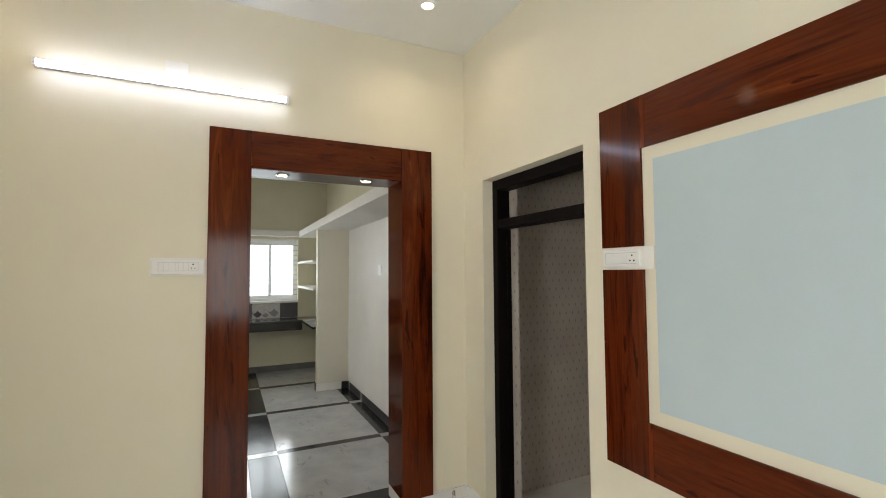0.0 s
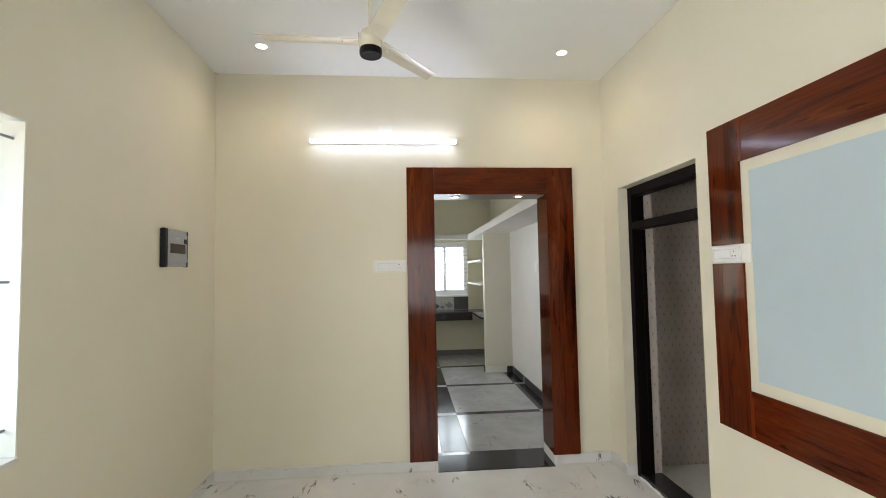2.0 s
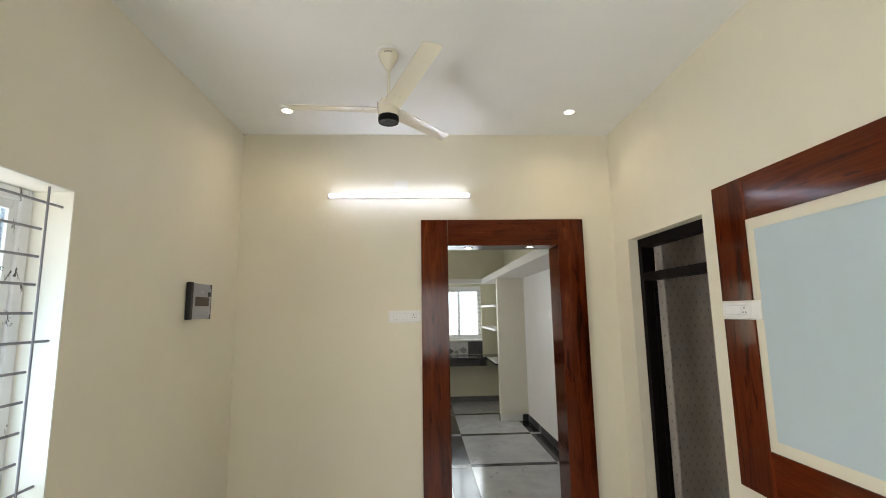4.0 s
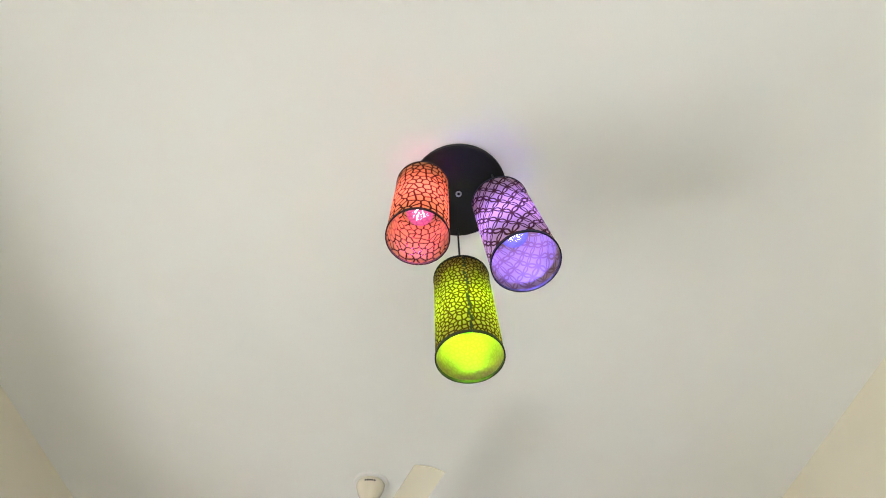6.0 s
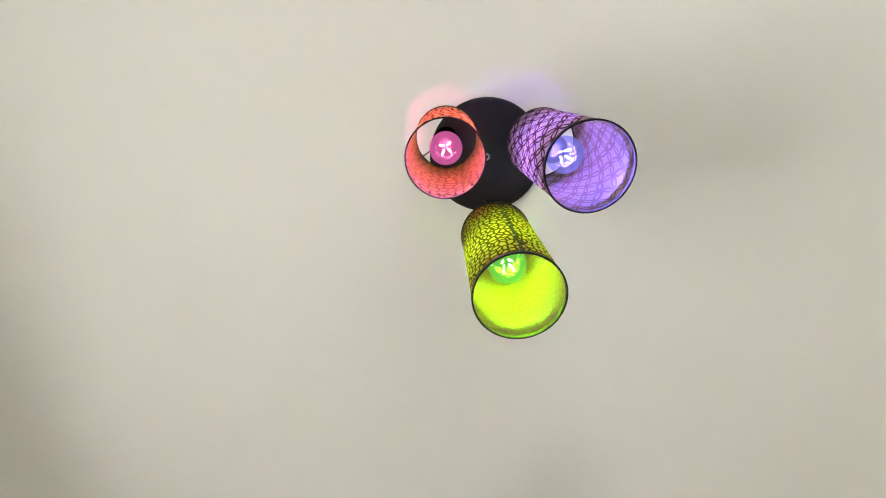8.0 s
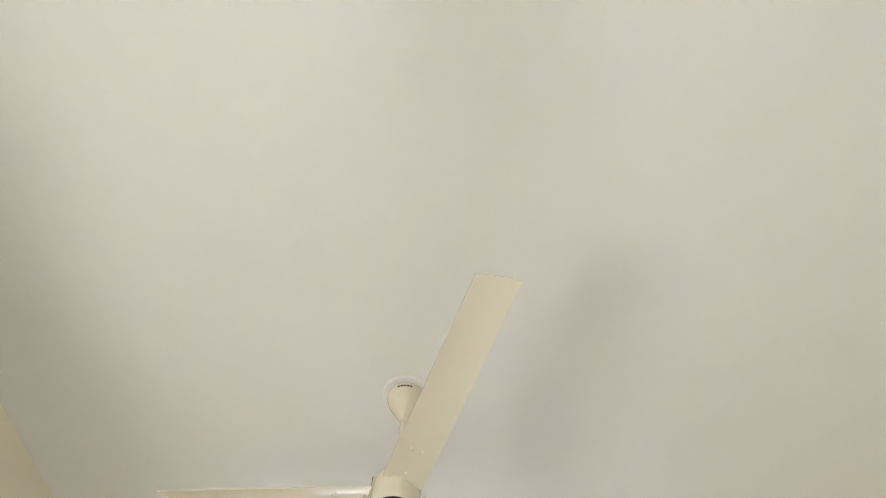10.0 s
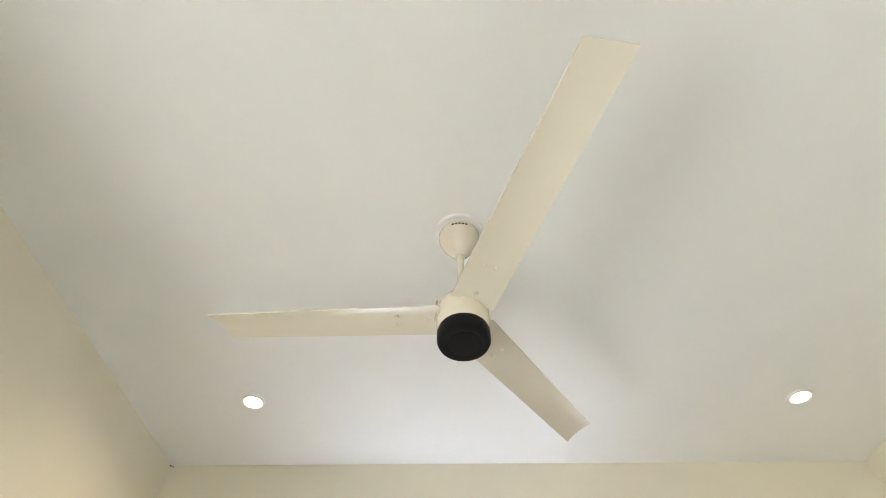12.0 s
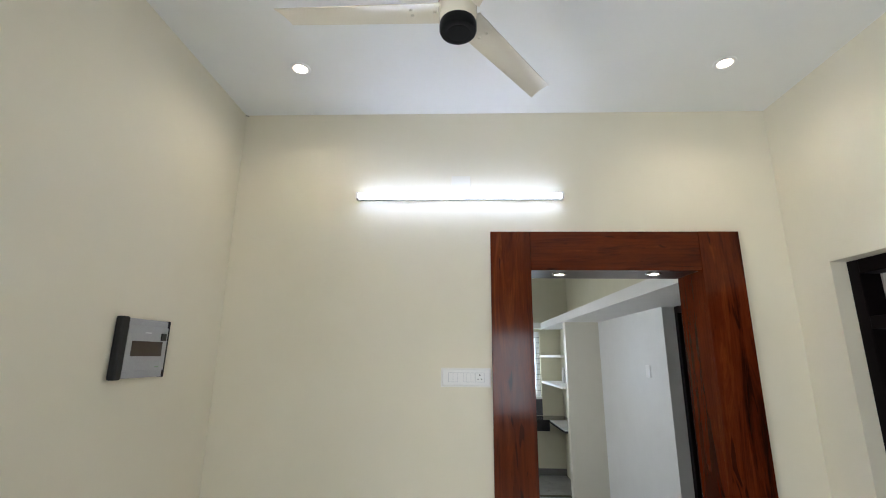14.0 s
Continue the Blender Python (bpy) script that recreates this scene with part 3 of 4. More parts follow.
skirting("baseboard_pier_return", [(2.753, 2.765, YP + 0.001, YP + 0.12, FD, FD + 0.10), (XD - 0.10, XD - 0.0005, YP - 0.012, YP, FD, FD + 0.10)], SKIRT_STONE, "dark granite skirting pieces round the pier")
skirting("baseboard_pier", [(2.753, XD - 0.101, YP - 0.012, YP, FD, FD + 0.10)], SLAB_WHITE, "pale skirting at the foot of the pier")
skirting("baseboard_kitchen", [(0.0, XD, YK - 0.012, YK, FD, FD + 0.10)], KITCHEN_SKIRT, "grey stone skirting below the counter")
structure("wall_kitchen_return", boxes((3.06, XD, YP + 0.12, YK - 0.012, FD, 2.2)), OLIVE, "cream painted kitchen side wall", "wall")


def dining_door():
    t = thing("door_2", (XD + 0.12, 1.28, FD), "closed dark stained wooden door in its frame", "door", kind="structure")
    x0, y0, y1, top = XD + 0.11, 0.84, 1.725, 2.199
    part("jamb", box(x0, x0 + 0.1, y1 - 0.06, y1 - 0.001, FD + 0.001, top, 0.004), DOOR_DARK, t)
    part("jamb", box(x0, x0 + 0.1, y0 + 0.001, y0 + 0.06, FD + 0.001, top, 0.004), DOOR_DARK, t)
    part("head", box(x0, x0 + 0.1, y0 + 0.06, y1 - 0.06, top - 0.06, top, 0.004), DOOR_DARK, t)
    leaf = part("leaf", box(x0 + 0.03, x0 + 0.065, y0 + 0.063, y1 - 0.063, FD + 0.006, top - 0.063, 0.003), DOOR_DARK, t)
    for a, b in ((0.15, 0.95), (1.1, 2.0)):
        part("raised_panel", box(x0 + 0.022, x0 + 0.029, y0 + 0.19, y1 - 0.19, a, b, 0.006), DOOR_DARK, leaf)


dining_door()


def kitchen_window():
    x0, x1, z0, z1 = 1.45, 2.72, 1.10, 2.165
    t = thing("window_3", (2.085, YK + 0.1, z0), "white framed kitchen window with a fine bar grille", "window", kind="structure")
    y0, y1 = YK + 0.10, YK + 0.16
    fr = bmesh.new()
    box(x0, x0 + 0.05, y0, y1, z0, z1, bevel=0.004, bm=fr)
    box(x1 - 0.05, x1, y0, y1, z0, z1, bevel=0.004, bm=fr)
    box(x0 + 0.05, x1 - 0.05, y0, y1, z0, z0 + 0.05, bevel=0.004, bm=fr)
    box(x0 + 0.05, x1 - 0.05, y0, y1, z1 - 0.06, z1, bevel=0.004, bm=fr)
    part("window_frame", fr, FRAME_WHITE, t)
    part("window_sill", box(x0, x1, YK - 0.03, y0 - 0.001, z0 - 0.03, z0 + 0.004, 0.004), SLAB_WHITE, t)
    for a, b in ((x0 + 0.05, 1.875), (1.876, 2.269), (2.27, x1 - 0.05)):
        c, d = z0 + 0.05, z1 - 0.06
        w = 0.026
        sash = part("sash", boxes((a, a + w, y0 + 0.008, y1 - 0.01, c, d), (b - w, b, y0 + 0.008, y1 - 0.01, c, d), (a + w, b - w, y0 + 0.008, y1 - 0.01, c, c + 0.05), (a + w, b - w, y0 + 0.008, y1 - 0.01, d - 0.045, d)), FRAME_WHITE, t)
        pane = part("pane", box(a + w, b - w, y0 + 0.026, y0 + 0.030, c + 0.05, d - 0.045), PANE, sash)
        pane.visible_shadow = False
    n = 11
    for i in range(n):
        z = z0 + 0.10 + i * (z1 - z0 - 0.20) / (n - 1)
        part("bar", rod((x0 + 0.001, YK + 0.06, z), (x1 - 0.001, YK + 0.06, z), 0.0034, 8), ROD, t)
    for x in (1.52, 1.876, 2.27, 2.652):
        part("upright", rod((x, YK + 0.048, z0 + 0.005), (x, YK + 0.048, z1 - 0.001), 0.0055, 8), FRAME_WHITE, t)


kitchen_window()


def kitchen_fittings():
    c = thing("kitchen_counter", (2.0, 5.0, 0.69), "thick black polished granite kitchen counter", "counter")
    part("worktop", box(0.6, 3.058, 4.75, YK - 0.013, 0.775, 0.815, 0.004), BLACK_STONE, c)
    part("worktop", box(2.72, 3.058, YP + 0.122, 4.748, 0.775, 0.799, 0.003), BLACK_STONE, c)
    # pale layer on the black top: the window's reflection put in as colour
    part("worktop_sheen", box(2.722, 3.058, YP + 0.122, 4.748, 0.7995, 0.815, 0.003), GREY_STONE, c, "pale grey layer standing in for the window's reflection on the granite")
    part("fascia", box(0.6, 2.72, 4.752, 4.785, 0.655, 0.7745, 0.003), BLACK_STONE, c)
    part("support", box(1.2, 1.3, 4.80, YK - 0.013, FD + 0.0005, 0.7745, 0.003), OLIVE, c)
    for z in (1.345, 1.755):
        s = thing("wall_shelf", (2.9, 4.6, z), "white painted concrete shelf slab in the niche", "shelf", "niche shelves")
        part("board", box(2.72, 3.058, YP + 0.122, YK - 0.013, z - 0.018, z + 0.018, 0.004), SLAB_WHITE, s)
    structure("backsplash", boxes((0.6, 2.719, YK - 0.006, YK - 0.0005, 0.817, 1.069)), SPLASH, "dark grey glossy tile band above the counter", "tiles")
    p = thing("picture_tile", (2.21, YK - 0.008, 0.82), "pale glossy tile printed with grey teapot and cups", "tile")
    part("tile", box(1.99, 2.43, YK - 0.0105, YK - 0.0065, 0.820, 1.066, 0.001), PICTURE_TILE, p)

    def print_part(name, shape, ink):
        """A flat printed shape in upright outline points round (x, z), a hair thick."""
        bm = bmesh.new()
        front, back = [[bm.verts.new((a, y, b)) for a, b in shape] for y in (YK - 0.0118, YK - 0.0107)]
        bm.faces.new(front)
        bm.faces.new(back)
        for k in range(len(shape)):
            m = (k + 1) % len(shape)
            bm.faces.new((front[k], back[k], back[m], front[m]))
        part(name, bm, ink, p)

    for x, z, w, h, q in ((2.075, 0.838, 0.062, 0.085, PICTURE_INK), (2.335, 0.842, 0.070, 0.105, PICTURE_GREY), (2.20, 0.835, 0.050, 0.060, PICTURE_GREY)):
        print_part("pot_print", [(x + w * math.cos(a) * (0.75 if math.sin(a) < 0 else 1.0), z + h * (0.5 + 0.5 * math.sin(a))) for a in [2 * math.pi * k / 16 for k in range(16)]], q)
        print_part("lid_print", [(x - 0.4 * w, z + h * 0.97), (x + 0.4 * w, z + h * 0.97), (x + 0.12 * w, z + h * 1.22), (x - 0.12 * w, z + h * 1.22)], q)
        print_part("spout_print", [(x - 0.8 * w, z + h * 0.35), (x - 0.85 * w, z + h * 0.6), (x - 1.5 * w, z + h * 1.05), (x - 1.6 * w, z + h * 0.98)], q)
    b = thing("bottle", (2.955, 4.7, 1.3635), "slim white plastic bottle on the niche shelf", "bottle")
    part("body", lathe(((0, 0.0003), (0.026, 0.0003), (0.028, 0.01), (0.028, 0.16), (0.013, 0.19), (0.013, 0.20), (0, 0.20)), (2.955, 4.7, 1.3635), None, 24), WHITE_PLASTIC, b, smooth=True)
    part("cap", lathe(((0, 0.2005), (0.015, 0.2005), (0.014, 0.225), (0, 0.226)), (2.955, 4.7, 1.3635), None, 24), WHITE_PLASTIC, b, smooth=True)


kitchen_fittings()

SKYGLOW = glow("bright_hazy_sky", (0.97, 0.99, 1.0), 3.6)
SKYGLOW_WEST = glow("sunlit_hazy_sky", (1.0, 0.98, 0.95), 10.0)
structure("backdrop_north", boxes((-3.0, 8.0, 9.0, 9.05, -2.0, 8.0)), SKYGLOW, "plain bright hazy sky beyond the kitchen window", "backdrop")
structure("backdrop_west", boxes((-5.05, -5.0, -9.0, 8.0, -2.0, 8.0)), SKYGLOW_WEST, "plain bright hazy sky beyond the hall window", "backdrop")

# ---------------------------------------------------------------- switches, meter box, lamps


def switch_plate(name, x0, x1, z0, z1, y, label):
    """A modular switch plate on a wall that faces -y."""
    t = thing(name, ((x0 + x1) / 2, y, (z0 + z1) / 2), label, "switchboard")
    part("surround", box(x0 - 0.008, x1 + 0.004, y - 0.004, y - 0.0005, z0 - 0.008, z1 + 0.006, 0.001), TAPE, t, "pale film border")
    plate = part("plate", box(x0, x1, y - 0.016, y - 0.0042, z0, z1, 0.004, segments=3), WHITE_PLASTIC, t)
    w, h = x1 - x0, z1 - z0
    a, b = x0 + 0.13 * w, x1 - 0.13 * w
    c, d = z0 + 0.24 * h, z1 - 0.24 * h
    part("gap", box(a - 0.002, b + 0.002, y - 0.0166, y - 0.0158, c - 0.002, d + 0.002), GREY_LINE, plate)
    step = (b - a) / 8
    for i, w, lift in ((0, 1, 0.0018), (1, 1, 0.0), (2, 1.35, 0.0045), (3.35, 0.65, 0.0), (4, 1, 0.001), (5, 1, 0.0)):
        part("rocker", box(a + i * step + 0.0007, a + (i + w) * step - 0.0007, y - 0.0185 - lift, y - 0.0167, c - (0.004 if lift > 0.002 else 0), d, 0.0010), WHITE_PLASTIC, plate)
    s = part("socket", box(a + 6 * step + 0.001, b, y - 0.019, y - 0.0167, c, d, 0.001), WHITE_PLASTIC, plate)
    cx = a + 7 * step
    up = Matrix.Rotation(radians(90), 3, "X")
    for dx, dz, r in ((0, 0.012, 0.0045), (-0.009, -0.009, 0.003), (0.009, -0.009, 0.003)):
        part("pin_hole", lathe(((0, 0), (r, 0), (r, 0.0006), (0, 0.0006)), (cx + dx, y - 0.01895, (c + d) / 2 + dz), up, 14), SOCKET_HOLE, s)
    return t


switch_plate("switchboard", 1.242, 1.497, 1.582, 1.668, 0.0, "white modular switchboard with six rockers and a socket")


def panel_switch():
    y0, y1, z0, z1 = -1.556, -1.336, 1.593, 1.686
    t = thing("switchboard", (XE, (y0 + y1) / 2, (z0 + z1) / 2), "white switch plate set into the dark wood panel", "switchboard")
    part("surround", box(XE - 0.006, XE - 0.0005, -1.605, y1, z0, z1, 0.001), TAPE, t, "pale film border")
    plate = part("plate", box(XE - 0.02, XE - 0.0062, y0 + 0.012, y1 - 0.012, z0 + 0.012, z1 - 0.012, 0.003, segments=3), WHITE_PLASTIC, t)
    g = bmesh.new()
    for a, b, c, d in ((y0 + 0.026, y1 - 0.026, z0 + 0.022, z0 + 0.0245), (y0 + 0.026, y1 - 0.026, z1 - 0.0245, z1 - 0.022), (y1 - 0.0285, y1 - 0.026, z0 + 0.0245, z1 - 0.0245)):
        box(XE - 0.0206, XE - 0.0198, a, b, c, d, bm=g)
    part("gap", g, GREY_LINE, plate)
    part("rocker", box(XE - 0.023, XE - 0.0203, y0 + 0.07, y1 - 0.034, z0 + 0.028, z1 - 0.028, 0.0015), WHITE_PLASTIC, plate)
    side = Matrix.Rotation(radians(-90), 3, "Y")
    for dy, dz in ((0.048, 0.058), (0.038, 0.036), (0.058, 0.036)):
        part("pin_hole", lathe(((0, 0), (0.004, 0), (0.004, 0.0006), (0, 0.0006)), (XE - 0.0204, y0 + dy, z0 + dz), side, 14), SOCKET_HOLE, plate)


panel_switch()


def dining_switch():
    t = thing("switch_plate", (XD, 2.14, 1.61), "small white switch plate on the pale wall", "switch")
    plate = part("plate", box(XD - 0.012, XD - 0.0005, 2.09, 2.19, 1.55, 1.67, 0.003), WHITE_PLASTIC, t)
    for k in range(2):
        part("rocker", box(XD - 0.0155, XD - 0.0122, 2.108 + k * 0.033, 2.139 + k * 0.033, 1.575, 1.645, 0.0015), WHITE_PLASTIC, plate)


dining_switch()


def distribution_board():
    y0, y1, z0, z1 = -0.785, -0.482, 1.632, 1.875
    t = thing("distribution_board", (0.0, (y0 + y1) / 2, z0), "grey metal electrical distribution board with dark window", "fuse box")
    body = part("body", box(0.0005, 0.024, y0 + 0.04, y1 - 0.012, z0 + 0.004, z1 - 0.004, 0.003), GREY_METAL, t)
    part("end_cap", box(0.0005, 0.034, y0, y0 + 0.040, z0, z1, 0.008, segments=3), BLACK_PLASTIC, t, "black plastic end cap")
    part("end_cap", box(0.0005, 0.028, y1 - 0.0125, y1, z0 + 0.002, z1 - 0.002, 0.004), BLACK_PLASTIC, t, "black plastic end cap")
    door = part("door", box(0.0242, 0.030, y0 + 0.043, y1 - 0.015, z0 + 0.032, z1 - 0.032, 0.002), GREY_METAL, t)
    part("window", box(0.0302, 0.0318, y0 + 0.070, y1 - 0.045, z0 + 0.090, z0 + 0.150, 0.001), SMOKED, door, "smoked dark window strip")
    part("latch", box(0.0302, 0.036, y1 - 0.062, y1 - 0.030, z0 + 0.155, z0 + 0.186, 0.002), BLACK_PLASTIC, door)
    part("label_bar", box(0.0301, 0.0305, y0 + 0.14, y0 + 0.18, z0 + 0.182, z0 + 0.187), GREY_LINE, door)
    part("label_bar", box(0.0301, 0.0305, y1 - 0.075, y1 - 0.050, z0 + 0.044, z0 + 0.050), LABEL_GREEN, door)


distribution_board()


def tube_light():
    x0, x1, z, y = 0.731, 1.932, 2.637, -0.05
    t = thing("tube_light", ((x0 + x1) / 2, -0.02, z), "lit white batten tube light fixed to the wall", "tube light")
    part("housing", box(x0 + 0.016, x1 - 0.016, -0.036, -0.0005, z - 0.015, z + 0.015, 0.003), WHITE_PLASTIC, t)
    bm, n = bmesh.new(), 12
    rings = []
    for x in (x0 + 0.016, x1 - 0.016):
        rings.append([bm.verts.new((x, -0.037 - 0.024 * math.sin(math.pi * i / n), z - 0.0165 * math.cos(math.pi * i / n))) for i in range(n + 1)])
    for i in range(n):
        bm.faces.new((rings[0][i], rings[0][i + 1], rings[1][i + 1], rings[1][i]))
    bm.faces.new((rings[0][0], rings[1][0], rings[1][n], rings[0][n]))
    bm.faces.new(rings[0])
    bm.faces.new(rings[1])
    part("diffuser", bm, TUBE_GLOW, t, "glowing white diffuser", True)
    for a in (x0, x1 - 0.0155):
        part("end_cap", box(a, a + 0.0155, -0.063, -0.0005, z - 0.0185, z + 0.0185, 0.003), WHITE_PLASTIC, t)
    j = thing("junction_box", (1.342, 0, 2.74), "white square junction plate above the tube light", "junction box")
    part("plate", box(1.286, 1.398, -0.005, -0.0005, 2.690, 2.775, 0.001), WALL_PLATE, j)
    part("wire", rod((1.345, -0.008, 2.69), (1.345, -0.012, 2.653), 0.003, 8), WHITE_PLASTIC, j)


tube_light()


def downlight(x, y, z, r, watts, label, group, degrees=158):
    t = thing("downlight", (x, y, z), label, "downlight", group)
    part("trim", lathe(((r * 0.86, -0.001), (r * 0.90, -0.006), (r * 1.12, -0.005), (r * 1.18, -0.0005), (r * 0.86, -0.0005)), (x, y, z), None, 40), WHITE_PLASTIC if z > 3 else STEEL, t, smooth=True)
    lens = part("lens", lathe(((0, -0.004), (r * 0.74, -0.004), (r * 0.74, -0.001), (0, -0.001)), (x, y, z), None, 40), DOWN_GLOW, t, "warm glowing lens")
    # added ring that carries the lens's orange glare fringe
    part("lens_fringe", lathe(((r * 0.742, -0.004), (r * 0.86, -0.004), (r * 0.86, -0.001), (r * 0.742, -0.001)), (x, y, z), None, 40), DOWN_FRINGE, lens, "dimmer orange ring added for the glare fringe of the lens")
    spot_light("downlight_lamp", (x, y, z - 0.012), watts, (1.0, 0.84, 0.62), degrees)


downlight(0.500, -0.462, H, 0.045, W_DOWN * 1.2, "round warm recessed ceiling downlight", "ceiling downlights")
downlight(2.674, -0.466, H, 0.045, W_DOWN * 1.3, "round warm recessed ceiling downlight", "ceiling downlights")
downlight(1.918, 0.114, PT, 0.036, W_DOWN * 0.12, "small warm downlight in the doorway soffit", "doorway downlights")
downlight(2.453, 0.090, PT, 0.036, W_DOWN * 0.12, "small warm downlight in the doorway soffit", "doorway downlights")

# ---------------------------------------------------------------- ceiling fan


def ceiling_fan():
    cx, cy = 1.323, -1.243
    t = thing("ceiling_fan", (cx, cy, H), "ivory three-blade ceiling fan with a black hub cap", "ceiling fan")
    part("ceiling_rose", lathe(((0, -0.0005), (0.078, -0.0005), (0.074, -0.008), (0, -0.008)), (cx, cy, H), None, 40), WHITE_PLASTIC, t, smooth=True)
    can = part("canopy", lathe(((0.058, -0.0085), (0.0605, -0.014), (0.0595, -0.026), (0.051, -0.050), (0.034, -0.080), (0.019, -0.103), (0.0145, -0.114), (0.0, -0.114)), (cx, cy, H), None, 48), IVORY, t, smooth=True)
    for i in range(5):
        a = radians(-108 + i * 9.5)
        v = Vector((math.cos(a), math.sin(a), 0)) * 0.0597
        part("maker_mark", rod((cx + v.x * 0.99, cy + v.y * 0.99, H - 0.026), (cx + v.x * 1.005, cy + v.y * 1.005, H - 0.026), 0.0042, 8), BLACK_PLASTIC, can)
    part("downrod", rod((cx, cy, H - 0.34), (cx, cy, H - 0.111), 0.0095, 20), IVORY, t, smooth=True)
    part("lower_cup", lathe(((0.012, 2.905), (0.028, 2.900), (0.046, 2.888), (0.052, 2.872), (0.052, 2.866), (0.012, 2.866)), (cx, cy, 0), None, 48), IVORY, t, smooth=True)
    part("motor", lathe(((0.0, 2.866), (0.050, 2.866), (0.0605, 2.860), (0.0625, 2.850), (0.0615, 2.800), (0.058, 2.788), (0.0, 2.788)), (cx, cy, 0), None, 56), IVORY, t, smooth=True)
    part("winding", arc_shell((cx, cy), 0.0628, 0.0648, 2.851, 2.872, 150, 200), BRONZE, t, "copper-brown motor winding in a slot")
    part("blade_lip", arc_shell((cx, cy), 0.0635, 0.0665, 2.812, 2.850, 182, 212), IVORY, t)
    cap = part("hub_cap", lathe(((0.0, 2.7875), (0.0585, 2.7875), (0.0605, 2.780), (0.0602, 2.758), (0.0570, 2.7505), (0.042, 2.7490), (0.040, 2.7500), (0.0, 2.7500)), (cx, cy, 0), None, 56), CAP_BLACK, t, "satin black hub cap", True)
    part("hub_badge", lathe(((0, 2.7499), (0.037, 2.7499), (0.037, 2.7490), (0.0355, 2.7486), (0, 2.7488)), (cx + 0.002, cy, 0), None, 40), CAP_BLACK, cap)
    for ang, reach in ((55.2, 0.580), (174.7, 0.556), (292.6, 0.586)):
        turn = Matrix.Translation((cx, cy, 0)) @ Matrix.Rotation(radians(ang), 4, "Z")
        bm = bmesh.new()
        n, k = 16, 8
        grid = []
        for i in range(n + 1):
            s = i / n
            x = 0.052 + s * reach
            half = 0.052 - 0.006 * s
            row = []
            for j in range(k + 1):
                w = 2 * j / k - 1
                xx = x + (0.012 * w if i == n else 0)
                zz = 2.831 + 0.040 * s - 0.0065 * w + 0.0065 * (1 - w * w)
                row.append((xx, w * half, zz))
            grid.append(row)
        top = [[bm.verts.new(turn @ Vector((a, b, c + 0.0018))) for a, b, c in r] for r in grid]
        low = [[bm.verts.new(turn @ Vector((a, b, c - 0.0018))) for a, b, c in r] for r in grid]
        for i in range(n):
            for j in range(k):
                bm.faces.new((top[i][j], top[i + 1][j], top[i + 1][j + 1], top[i][j + 1]))
                bm.faces.new((low[i][j], low[i][j + 1], low[i + 1][j + 1], low[i + 1][j]))
        edge = [(0, j) for j in range(k + 1)] + [(i, k) for i in range(1, n + 1)] + [(n, j) for j in range(k - 1, -1, -1)] + [(i, 0) for i in range(n - 1, 0, -1)]
        for (a, b), (c, d) in zip(edge, edge[1:] + edge[:1]):
            bm.faces.new((top[a][b], low[a][b], low[c][d], top[c][d]))
        blade = part("blade", bm, IVORY, t, smooth=True)
        for bx, by in ((0.078, 0.0), (0.155, -0.014), (0.155, 0.014)):
            s = (bx - 0.052) / reach
            w = by / (0.052 - 0.006 * s)
            z = 2.831 + 0.040 * s - 0.0065 * w + 0.0065 * (1 - w * w) - 0.0018
            p = turn @ Vector((bx, by, z))
            part("bolt", lathe(((0, -0.005), (0.0034, -0.0045), (0.0052, -0.002), (0.0056, 0.0005), (0, 0.0005)), p, None, 14), IVORY, blade, smooth=True)


ceiling_fan()

# ---------------------------------------------------------------- three-shade pendant


